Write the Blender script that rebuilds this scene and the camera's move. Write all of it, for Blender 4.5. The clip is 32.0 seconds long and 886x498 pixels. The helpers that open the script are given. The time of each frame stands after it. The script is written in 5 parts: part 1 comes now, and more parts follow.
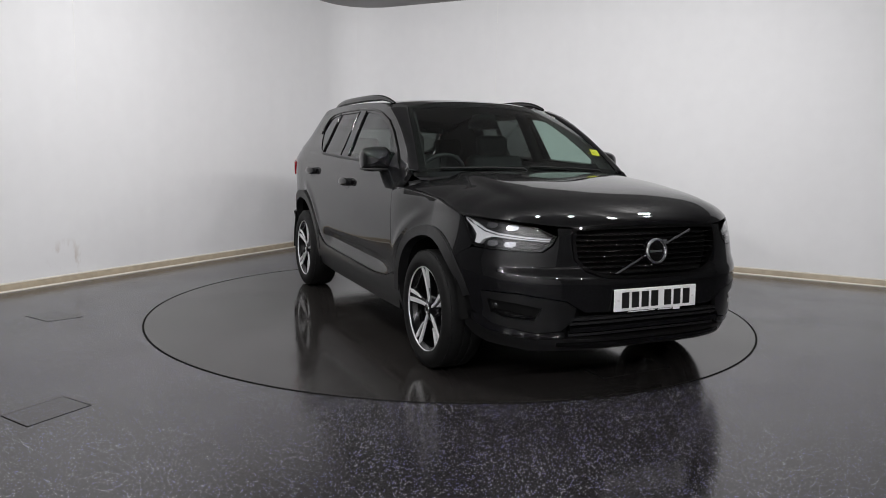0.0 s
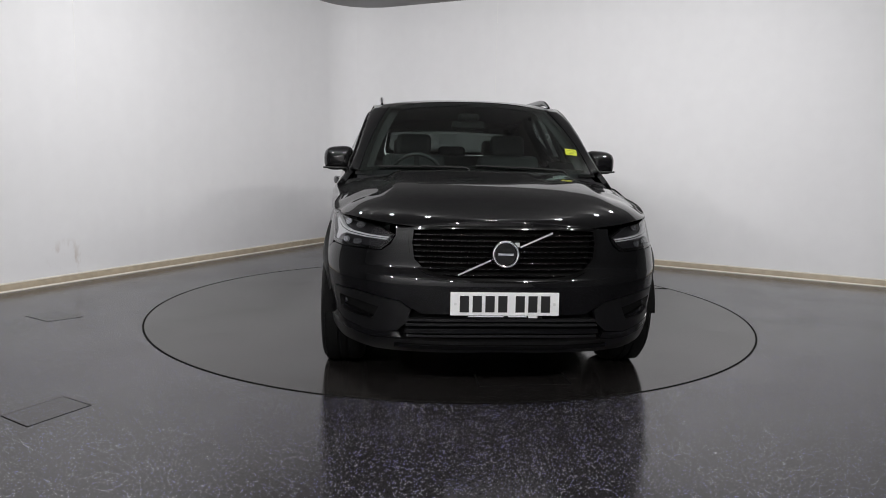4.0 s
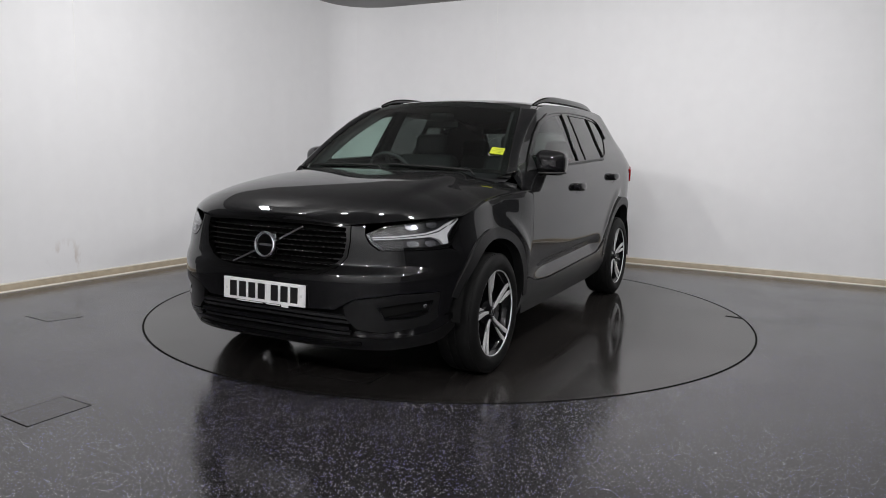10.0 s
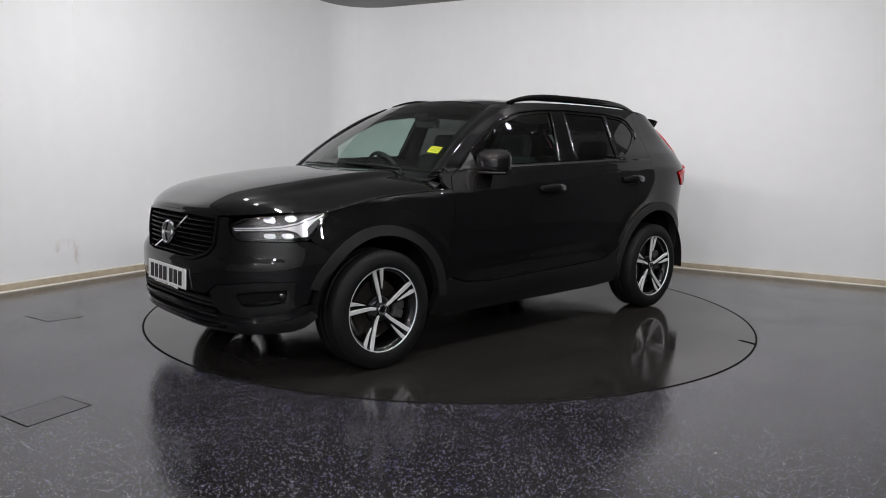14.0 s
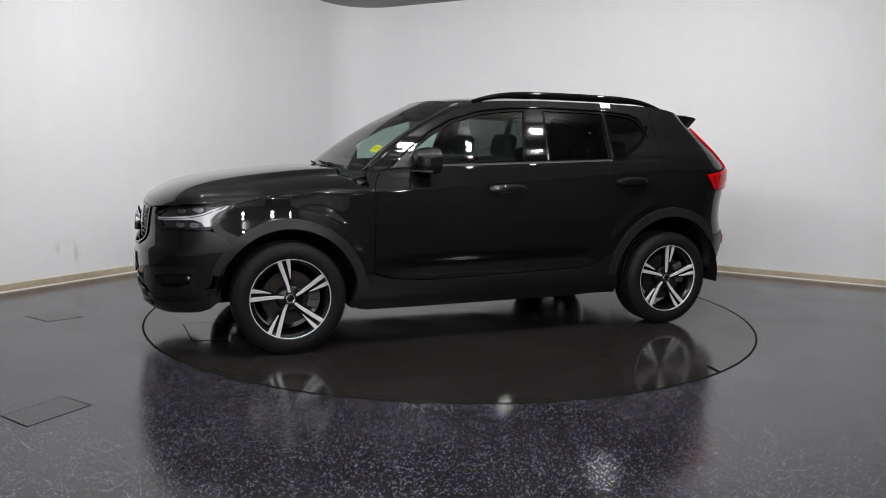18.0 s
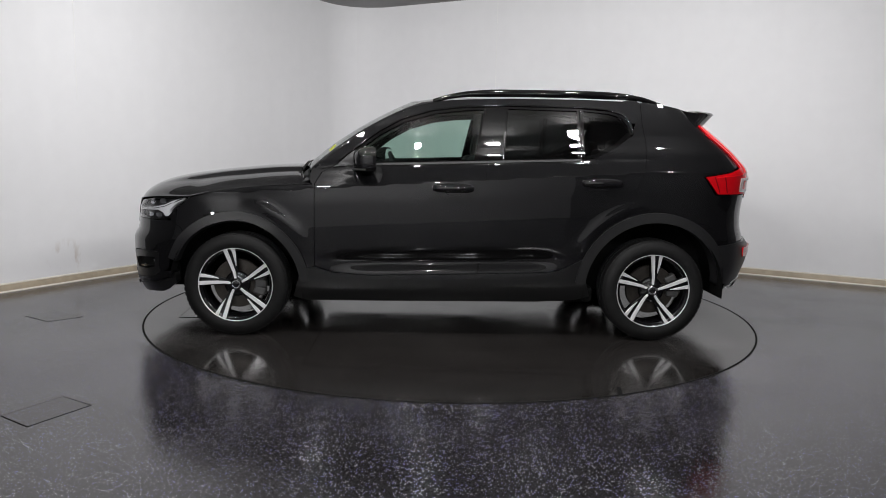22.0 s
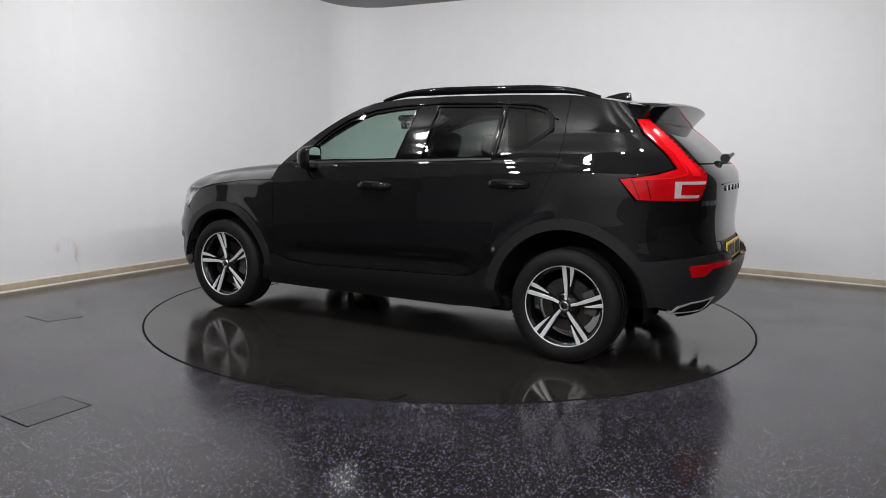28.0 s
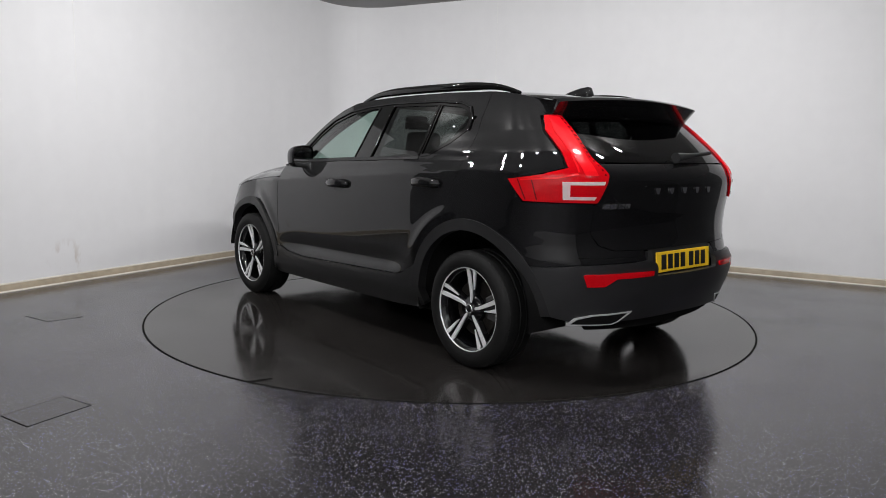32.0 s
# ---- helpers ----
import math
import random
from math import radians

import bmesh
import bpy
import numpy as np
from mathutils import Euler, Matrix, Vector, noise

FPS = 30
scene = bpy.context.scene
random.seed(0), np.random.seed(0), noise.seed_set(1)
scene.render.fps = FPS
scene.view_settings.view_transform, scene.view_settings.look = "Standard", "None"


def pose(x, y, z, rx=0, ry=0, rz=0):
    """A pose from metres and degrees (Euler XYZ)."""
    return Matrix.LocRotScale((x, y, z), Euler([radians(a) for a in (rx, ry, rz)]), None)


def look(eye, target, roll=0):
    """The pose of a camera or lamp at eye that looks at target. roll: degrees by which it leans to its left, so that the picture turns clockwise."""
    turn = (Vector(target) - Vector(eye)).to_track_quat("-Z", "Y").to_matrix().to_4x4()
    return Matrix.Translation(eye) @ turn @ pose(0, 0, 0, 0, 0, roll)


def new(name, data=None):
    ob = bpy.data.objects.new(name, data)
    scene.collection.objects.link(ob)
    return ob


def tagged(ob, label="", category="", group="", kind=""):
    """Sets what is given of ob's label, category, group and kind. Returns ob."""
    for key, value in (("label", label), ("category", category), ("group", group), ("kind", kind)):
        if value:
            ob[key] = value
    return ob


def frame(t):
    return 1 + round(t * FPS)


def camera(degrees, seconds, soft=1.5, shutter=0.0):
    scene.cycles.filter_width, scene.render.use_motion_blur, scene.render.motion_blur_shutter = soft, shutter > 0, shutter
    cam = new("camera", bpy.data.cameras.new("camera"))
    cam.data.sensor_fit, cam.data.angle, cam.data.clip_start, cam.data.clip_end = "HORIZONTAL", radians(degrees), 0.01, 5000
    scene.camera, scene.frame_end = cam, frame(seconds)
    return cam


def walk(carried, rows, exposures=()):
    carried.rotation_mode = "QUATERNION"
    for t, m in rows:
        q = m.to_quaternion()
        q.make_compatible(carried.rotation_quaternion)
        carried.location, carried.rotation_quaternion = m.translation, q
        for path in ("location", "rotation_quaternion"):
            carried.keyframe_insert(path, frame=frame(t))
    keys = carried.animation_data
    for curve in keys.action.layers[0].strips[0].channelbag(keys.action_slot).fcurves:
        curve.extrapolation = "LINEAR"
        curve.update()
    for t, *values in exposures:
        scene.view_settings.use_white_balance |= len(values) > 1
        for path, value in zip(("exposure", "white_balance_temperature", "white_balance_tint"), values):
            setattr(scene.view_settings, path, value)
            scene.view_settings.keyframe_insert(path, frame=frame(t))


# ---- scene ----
from mathutils.geometry import delaunay_2d_cdt

# ------------------------------------------------------------------ camera
FOV = 61.97
EYE = Vector((0.0, -5.6823, 1.2229))
cam = camera(FOV, 32.0, soft=0.9)
cam_pose = (Matrix.Translation(EYE) @ pose(0, 0, 0, 0, 0, 0.5708) @ pose(0, 0, 0, 90 - 7.6794, 0, 0)
            @ pose(0, 0, 0, 0, 0, 1.1215))
walk(cam, [(0.0, cam_pose), (32.0, cam_pose)])

TABLE_R = 2.227


def heading(t):
    """Heading of the turntable, in degrees, at t seconds."""
    s = (t - 16) / 16
    return -64.5637 - 5.142 * t + 0.4878 * (s * s - 1) - 0.052 * (s ** 3 - s)


# ------------------------------------------------------------------ light
world = bpy.data.worlds.new("world")
scene.world = world
world.use_nodes = True
world.node_tree.nodes["Background"].inputs[0].default_value = (0.02, 0.02, 0.022, 1)
world.node_tree.nodes["Background"].inputs[1].default_value = 0.2
scene.view_settings.exposure = 0.0
ROOM_H = 3.02
# rectangular floodlights under the ceiling, in three arcs on the camera's side: radius and angle
LAMP_Z, LAMP_W, LAMP_H, LAMP_WATTS = 2.89, 0.13, 0.10, 18.3
RING = [(2.35, a) for a in (-14, -36, -58, -79, -101, -122, -144, -166)]
# outer arcs: unseen fill lamps added around the camera to brighten walls and reflections
RING += [(5.9, a) for a in (-62, -76, -90, -104, -118)]
RING += [(6.6, a) for a in (-60, -75, -90, -105, -120)]


# ------------------------------------------------------------------ materials
def mat(name, color, rough=0.5, metal=0.0, spec=0.5, coat=0.0, var=0.0, scale=20.0, bump=0.0, bump_scale=200.0,
        emit=0.0, rvar=0.0):
    """Procedural surface with colour variation at two scales, gloss variation and fine relief."""
    m = bpy.data.materials.new(name)
    m.use_nodes = True
    nt = m.node_tree
    b = nt.nodes["Principled BSDF"]
    b.inputs["Base Color"].default_value = (*color, 1)
    b.inputs["Roughness"].default_value = rough
    b.inputs["Metallic"].default_value = metal
    b.inputs["Specular IOR Level"].default_value = spec
    b.inputs["Coat Weight"].default_value = coat
    b.inputs["Coat Roughness"].default_value = 0.02
    tex = nt.nodes.new("ShaderNodeTexCoord")
    if var > 0:
        n1, n2 = nt.nodes.new("ShaderNodeTexNoise"), nt.nodes.new("ShaderNodeTexNoise")
        n1.inputs["Scale"].default_value, n2.inputs["Scale"].default_value = scale, scale * 9
        n1.inputs["Detail"].default_value = 4
        add = nt.nodes.new("ShaderNodeMath")
        add.operation = "ADD"
        ramp = nt.nodes.new("ShaderNodeMapRange")
        ramp.inputs["From Min"].default_value, ramp.inputs["From Max"].default_value = 0.7, 1.3
        ramp.inputs["To Min"].default_value, ramp.inputs["To Max"].default_value = 1 - var, 1 + var
        mul = nt.nodes.new("ShaderNodeVectorMath")
        mul.operation = "SCALE"
        mul.inputs[0].default_value = color
        for n in (n1, n2):
            nt.links.new(tex.outputs["Object"], n.inputs["Vector"])
        nt.links.new(n1.outputs[0], add.inputs[0])
        nt.links.new(n2.outputs[0], add.inputs[1])
        nt.links.new(add.outputs[0], ramp.inputs["Value"])
        nt.links.new(ramp.outputs[0], mul.inputs["Scale"])
        nt.links.new(mul.outputs[0], b.inputs["Base Color"])
        if rvar > 0:
            rr = nt.nodes.new("ShaderNodeMapRange")
            rr.inputs["From Min"].default_value, rr.inputs["From Max"].default_value = 0.35, 0.65
            rr.inputs["To Min"].default_value, rr.inputs["To Max"].default_value = max(0.0, rough - rvar), rough + rvar
            nt.links.new(n1.outputs[0], rr.inputs["Value"])
            nt.links.new(rr.outputs[0], b.inputs["Roughness"])
    if bump > 0:
        nb, bp = nt.nodes.new("ShaderNodeTexNoise"), nt.nodes.new("ShaderNodeBump")
        nb.inputs["Scale"].default_value = bump_scale
        bp.inputs["Strength"].default_value, bp.inputs["Distance"].default_value = bump, 0.002
        nt.links.new(tex.outputs["Object"], nb.inputs["Vector"])
        nt.links.new(nb.outputs[0], bp.inputs["Height"])
        nt.links.new(bp.outputs[0], b.inputs["Normal"])
    if emit > 0:
        b.inputs["Emission Color"].default_value = (*color, 1)
        b.inputs["Emission Strength"].default_value = emit
    return m


def glass_mat(name, tint, ior=1.5, rough=0.0):
    """A thin pane: tinted see-through with a Fresnel gloss."""
    m = bpy.data.materials.new(name)
    m.use_nodes = True
    nt = m.node_tree
    nt.nodes.remove(nt.nodes["Principled BSDF"])
    t, g, f, mix, pw, ml = (nt.nodes.new("ShaderNode" + k) for k in ("BsdfTransparent", "BsdfGlossy", "LayerWeight", "MixShader", "Math", "Math"))
    t.inputs["Color"].default_value = (*tint, 1)
    g.inputs["Roughness"].default_value = rough
    f.inputs["Blend"].default_value = 0.5
    base = 2.0 * ((ior - 1) / (ior + 1)) ** 2
    pw.operation, pw.inputs[1].default_value = "POWER", 4.5
    ml.operation, ml.inputs[1].default_value, ml.inputs[2].default_value = "MULTIPLY_ADD", 1 - base, base
    nt.links.new(f.outputs["Facing"], pw.inputs[0])
    nt.links.new(pw.outputs[0], ml.inputs[0])
    nt.links.new(ml.outputs[0], mix.inputs[0])
    nt.links.new(t.outputs[0], mix.inputs[1])
    nt.links.new(g.outputs[0], mix.inputs[2])
    nt.links.new(mix.outputs[0], nt.nodes["Material Output"].inputs[0])
    return m


def floor_mat(name, base, rough, flakes):
    """Dark poured resin with fine pale and blue flakes, scuffs and uneven gloss."""
    m = mat(name, base, rough=rough, spec=0.5, var=0.22, scale=1.3, rvar=0.07)
    nt = m.node_tree
    b = nt.nodes["Principled BSDF"]
    tex = [n for n in nt.nodes if n.bl_idname == "ShaderNodeTexCoord"][0]
    old = b.inputs["Base Color"].links[0].from_socket
    if flakes > 0:
        v = nt.nodes.new("ShaderNodeTexVoronoi")
        v.inputs["Scale"].default_value = 142.0
        nt.links.new(tex.outputs["Object"], v.inputs["Vector"])
        sep = nt.nodes.new("ShaderNodeSeparateColor")
        nt.links.new(v.outputs["Color"], sep.inputs[0])
        size = nt.nodes.new("ShaderNodeMath")
        size.operation = "MULTIPLY"
        size.inputs[1].default_value = 0.34
        nt.links.new(sep.outputs[0], size.inputs[0])
        inside = nt.nodes.new("ShaderNodeMath")
        inside.operation = "LESS_THAN"
        nt.links.new(v.outputs["Distance"], inside.inputs[0])
        nt.links.new(size.outputs[0], inside.inputs[1])
        few = nt.nodes.new("ShaderNodeMath")
        few.operation = "GREATER_THAN"
        few.inputs[1].default_value = 1.0 - flakes * 1.2
        nt.links.new(sep.outputs[1], few.inputs[0])
        both = nt.nodes.new("ShaderNodeMath")
        both.operation = "MULTIPLY"
        nt.links.new(inside.outputs[0], both.inputs[0])
        nt.links.new(few.outputs[0], both.inputs[1])
        tone = nt.nodes.new("ShaderNodeValToRGB")
        tone.color_ramp.elements[0].color = (0.30, 0.30, 0.72, 1)
        tone.color_ramp.elements[1].color = (0.9, 0.9, 0.95, 1)
        nt.links.new(sep.outputs[2], tone.inputs[0])
        mixc = nt.nodes.new("ShaderNodeMix")
        mixc.data_type = "RGBA"
        nt.links.new(both.outputs[0], mixc.inputs[0])
        nt.links.new(old, mixc.inputs[6])
        nt.links.new(tone.outputs[0], mixc.inputs[7])
        nt.links.new(mixc.outputs[2], b.inputs["Base Color"])
        # grains standing a little proud break up the mirror image
        grain, bp = nt.nodes.new("ShaderNodeTexNoise"), nt.nodes.new("ShaderNodeBump")
        grain.inputs["Scale"].default_value, grain.inputs["Detail"].default_value = 130.0, 3
        bp.inputs["Strength"].default_value, bp.inputs["Distance"].default_value = 0.10, 0.004
        nt.links.new(tex.outputs["Object"], grain.inputs["Vector"])
        nt.links.new(grain.outputs[0], bp.inputs["Height"])
        nt.links.new(bp.outputs[0], b.inputs["Normal"])
    return m


M_WALL = mat("wall_paint", (0.79, 0.79, 0.80), rough=0.75, spec=0.3, var=0.014, scale=0.8, bump=0.06, bump_scale=60)
_nt = M_WALL.node_tree
_tex = [n for n in _nt.nodes if n.bl_idname == "ShaderNodeTexCoord"][0]
_map, _n, _r, _mul = (_nt.nodes.new("ShaderNode" + k) for k in ("Mapping", "TexNoise", "MapRange", "VectorMath"))
_map.inputs["Scale"].default_value = (2.6, 2.6, 0.25)
_n.inputs["Scale"].default_value, _n.inputs["Detail"].default_value = 1.6, 5
_r.inputs["From Min"].default_value, _r.inputs["From Max"].default_value = 0.3, 0.7
_r.inputs["To Min"].default_value, _r.inputs["To Max"].default_value = 0.99, 1.006
_mul.operation = "SCALE"
_b = _nt.nodes["Principled BSDF"]
_old = _b.inputs["Base Color"].links[0].from_socket
_nt.links.new(_tex.outputs["Object"], _map.inputs["Vector"])
_nt.links.new(_map.outputs[0], _n.inputs["Vector"])
_nt.links.new(_n.outputs[0], _r.inputs["Value"])
_nt.links.new(_r.outputs[0], _mul.inputs["Scale"])
_nt.links.new(_old, _mul.inputs[0])
_last = _mul.outputs[0]
# local marks: brown scuff smears above the skirting of the first wall, faint grey streaks on the second
for _c, _rad, _sc, _col, _amt in (((-3.36, 0.68, 0.20), 0.20, (9.0, 9.0, 3.0), (0.42, 0.33, 0.26), 0.5), ((1.77, 2.66, 0.60), 0.26, (4.0, 4.0, 30.0), (0.60, 0.59, 0.59), 0.5),
                                  ((-3.80, -0.12, 0.34), 0.12, (5.0, 5.0, 14.0), (0.55, 0.52, 0.50), 0.4)):
    _d, _f, _mp, _no, _th, _mu, _mx = (_nt.nodes.new("ShaderNode" + k) for k in ("VectorMath", "MapRange", "Mapping", "TexNoise", "MapRange", "Math", "Mix"))
    _d.operation, _d.inputs[1].default_value = "DISTANCE", _c
    _f.inputs["From Min"].default_value, _f.inputs["From Max"].default_value = _rad, _rad * 0.3
    _f.inputs["To Max"].default_value = _amt
    _mp.inputs["Scale"].default_value = _sc
    _no.inputs["Scale"].default_value, _no.inputs["Detail"].default_value = 1.5, 6
    _th.inputs["From Min"].default_value, _th.inputs["From Max"].default_value = 0.52, 0.62
    _mu.operation = "MULTIPLY"
    _mx.data_type = "RGBA"
    _mx.inputs[7].default_value = (*_col, 1)
    _nt.links.new(_tex.outputs["Object"], _d.inputs[0])
    _nt.links.new(_d.outputs["Value"], _f.inputs["Value"])
    _nt.links.new(_tex.outputs["Object"], _mp.inputs["Vector"])
    _nt.links.new(_mp.outputs[0], _no.inputs["Vector"])
    _nt.links.new(_no.outputs[0], _th.inputs["Value"])
    _nt.links.new(_f.outputs[0], _mu.inputs[0])
    _nt.links.new(_th.outputs[0], _mu.inputs[1])
    _nt.links.new(_mu.outputs[0], _mx.inputs[0])
    _nt.links.new(_last, _mx.inputs[6])
    _last = _mx.outputs[2]
_nt.links.new(_last, _b.inputs["Base Color"])
# dark colour standing in for the dim room beyond the white walls
M_WALLDARK = mat("unseen_wall_dark", (0.11, 0.11, 0.115), rough=0.7, spec=0.3, var=0.08, scale=1.0)
M_CEIL = mat("ceiling_paint", (0.31, 0.307, 0.303), rough=0.85, spec=0.2, var=0.04, scale=1.0)
M_FLOOR = floor_mat("floor_resin", (0.025, 0.023, 0.0245), 0.14, 0.62)
M_TABLE = floor_mat("table_resin", (0.021, 0.019, 0.018), 0.125, 0.0)
M_GAP = mat("gap_rubber", (0.006, 0.006, 0.006), rough=0.9, spec=0.1)
M_HATCH = floor_mat("hatch_resin", (0.029, 0.027, 0.028), 0.19, 0.45)
M_WOOD = mat("skirting_wood", (0.44, 0.37, 0.27), rough=0.55, var=0.16, scale=1.6, bump=0.1, bump_scale=80)
M_BEAD = mat("skirting_bead", (0.74, 0.70, 0.62), rough=0.5, var=0.12, scale=9)
M_SEAM = mat("wall_seam", (0.80, 0.80, 0.79), rough=0.6, var=0.05, scale=5)
M_LED = mat("led_panel", (1.0, 1.0, 1.0), rough=0.6, emit=6.0)
M_LAMP = mat("lamp_housing_grey", (0.05, 0.05, 0.05), rough=0.5)
M_TRIMW = mat("lamp_trim", (0.7, 0.7, 0.7), rough=0.4)


# ------------------------------------------------------------------ mesh helpers
def link_mesh(name, verts, faces, material, parent=None, label="", smooth=False):
    me = bpy.data.meshes.new(name)
    me.from_pydata([tuple(v) for v in verts], [], faces)
    me.update()
    if smooth:
        me.polygons.foreach_set("use_smooth", [True] * len(me.polygons))
    me.materials.append(material)
    ob = new(name, me)
    if parent is not None:
        ob.parent = parent
    if label:
        ob["label"] = label
    return ob


def part(name, bm, material, parent=None, label="", smooth=False):
    """Links a bmesh as one mesh object under a thing or a part."""
    bmesh.ops.recalc_face_normals(bm, faces=bm.faces)
    me = bpy.data.meshes.new(name)
    bm.to_mesh(me)
    bm.free()
    if smooth:
        me.polygons.foreach_set("use_smooth", [True] * len(me.polygons))
    me.materials.append(material)
    ob = new(name, me)
    if parent is not None:
        ob.parent = parent
    if label:
        ob["label"] = label
    return ob


def box_bm(size, at=(0, 0, 0), bevel=0.0, turn=None, bm=None, segs=2):
    """A box with rounded edges, added to bm."""
    tmp = bmesh.new()
    bmesh.ops.create_cube(tmp, size=1.0)
    bmesh.ops.scale(tmp, vec=size, verts=tmp.verts)
    if bevel > 0:
        bmesh.ops.bevel(tmp, geom=tmp.edges[:], offset=bevel, segments=segs, affect="EDGES", profile=0.5)
    if turn is not None:
        bmesh.ops.transform(tmp, matrix=turn, verts=tmp.verts)
    bmesh.ops.translate(tmp, vec=at, verts=tmp.verts)
    if bm is None:
        return tmp
    me = bpy.data.meshes.new("tmp")
    tmp.to_mesh(me)
    tmp.free()
    bm.from_mesh(me)
    bpy.data.meshes.remove(me)
    return bm


def sweep(path, profile, closed=False):
    """Verts and faces of a profile (offsets along the path's right and up) swept along a flat path."""
    verts, faces = [], []
    n, k = len(path), len(profile)
    for i, p in enumerate(path):
        a = Vector(path[i - 1] if (i > 0 or closed) else path[i])
        b = Vector(path[(i + 1) % n] if (i < n - 1 or closed) else path[i])
        d = (b - a).normalized()
        r = Vector((d.y, -d.x, 0))
        for q in profile:
            verts.append(Vector((p[0], p[1], 0)) + r * q[0] + Vector((0, 0, q[1])))
    for i in range(n if closed else n - 1):
        for j in range(k):
            a, b = i * k + j, i * k + (j + 1) % k
            c, d = ((i + 1) % n) * k + (j + 1) % k, ((i + 1) % n) * k + j
            faces.append((a, b, c, d))
    if not closed:
        faces.append(tuple(range(k))[::-1])
        faces.append(tuple((n - 1) * k + j for j in range(k)))
    return verts, faces


# ------------------------------------------------------------------ the studio room
E1, E2 = Vector((0.4825, 0.8759, 0)), Vector((0.8759, -0.4825, 0))
CORNER = Vector((-1.329, 4.371, 0))
LEN1, LEN2, ROUND = 10.2, 10.4, 0.55
WHITE1, WHITE2 = 5.6, 7.3


def rc(a, b):
    """A place in the room: a metres along the second wall, b metres back along the first."""
    return CORNER + E2 * a - E1 * b


def inner_line():
    """The line of the walls' inner faces, round the room, with its rounded corner."""
    pts = [rc(0, WHITE1)]
    for i in range(13):
        w = radians(90 * i / 12)
        pts.append(rc(ROUND - ROUND * math.cos(w), ROUND - ROUND * math.sin(w)))
    pts.append(rc(WHITE2, 0))
    return pts


LINE = inner_line()
# the profile's first number points into the room
WALL_PROFILE = [(0.0, 0.0), (0.0, ROOM_H), (-0.15, ROOM_H), (-0.15, 0.0)]


def build_room():
    sq = [rc(-1.5, -1.5), rc(LEN2 + 1.5, -1.5), rc(LEN2 + 1.5, LEN1 + 1.5), rc(-1.5, LEN1 + 1.5)]
    # floor with a round pit for the turntable
    n = 160
    ring = [Vector((math.cos(2 * math.pi * i / n), math.sin(2 * math.pi * i / n), 0)) for i in range(n)]
    ro = TABLE_R + 0.007
    verts = [r * ro for r in ring] + [r * 4.0 for r in ring] + [r * 40.0 for r in ring]
    verts += [r * ro + Vector((0, 0, -0.12)) for r in ring] + [r * 0.0 + Vector((0, 0, -0.12)) for r in ring[:1]]
    faces = []
    for i in range(n):
        j = (i + 1) % n
        faces += [(i, n + i, n + j, j), (n + i, 2 * n + i, 2 * n + j, n + j), (3 * n + i, i, j, 3 * n + j),
                  (4 * n, 3 * n + i, 3 * n + j)]
    tagged(link_mesh("floor", verts, faces, M_FLOOR), "dark grey poured resin floor with pale flakes", kind="structure")
    # two visible walls with the rounded corner, split at its middle
    mid = 7
    for name, line in (("wall_1", LINE[:mid + 1]), ("wall_2", LINE[mid:])):
        v, f = sweep(line, WALL_PROFILE)
        ob = link_mesh(name, v, f, M_WALL, smooth=True)
        mark_sharp(ob, 35)
        tagged(ob, "plain white painted studio wall, slightly scuffed", kind="structure")
    v, f = sweep([rc(LEN2, LEN1), rc(0, LEN1)], WALL_PROFILE)
    tagged(link_mesh("wall_3", v, f, M_WALL), "plain white painted studio wall", kind="structure")
    # unseen walls past the white ones, coloured dark so the doors reflect a dim room
    for name, line in (("wall_4", [rc(0, LEN1), rc(0, WHITE1)]), ("wall_5", [rc(WHITE2, 0), rc(LEN2, 0)]), ("wall_6", [rc(LEN2, 0), rc(LEN2, LEN1)])):
        v, f = sweep(line, WALL_PROFILE)
        tagged(link_mesh(name, v, f, M_WALLDARK), "plain dark grey wall added out of view", kind="structure")
    # ceiling
    bm = bmesh.new()
    vs = [bm.verts.new(p + Vector((0, 0, ROOM_H + h))) for h in (0.0, 0.12) for p in sq]
    for f in ((0, 1, 2, 3), (7, 6, 5, 4), (0, 4, 5, 1), (1, 5, 6, 2), (2, 6, 7, 3), (3, 7, 4, 0)):
        bm.faces.new([vs[k] for k in f])
    tagged(part("ceiling", bm, M_CEIL), "flat grey painted ceiling", kind="structure")
    # skirting: board, with a pale bead above and at the floor
    for name, line in (("baseboard", LINE[:mid + 1]), ("baseboard", LINE[mid:])):
        v, f = sweep(line, [(0.002, 0.0), (0.002, 0.062), (0.014, 0.062), (0.018, 0.056), (0.018, 0.0)])
        base = link_mesh(name, v, f, M_WOOD, smooth=True)
        mark_sharp(base, 35)
        tagged(base, "worn beige wooden skirting board with pale beads", kind="structure")
        v, f = sweep(line, [(0.002, 0.062), (0.002, 0.074), (0.010, 0.074), (0.016, 0.070), (0.016, 0.062)])
        link_mesh("bead", v, f, M_BEAD, base)
        v, f = sweep(line, [(0.018, 0.0), (0.018, 0.011), (0.024, 0.009), (0.028, 0.0)])
        link_mesh("bead", v, f, M_BEAD, base)


def mark_sharp(ob, degrees):
    me = ob.data
    bm = bmesh.new()
    bm.from_mesh(me)
    lim = radians(degrees)
    for e in bm.edges:
        if len(e.link_faces) != 2 or e.calc_face_angle(0) > lim:
            e.smooth = False
    bm.to_mesh(me)
    bm.free()


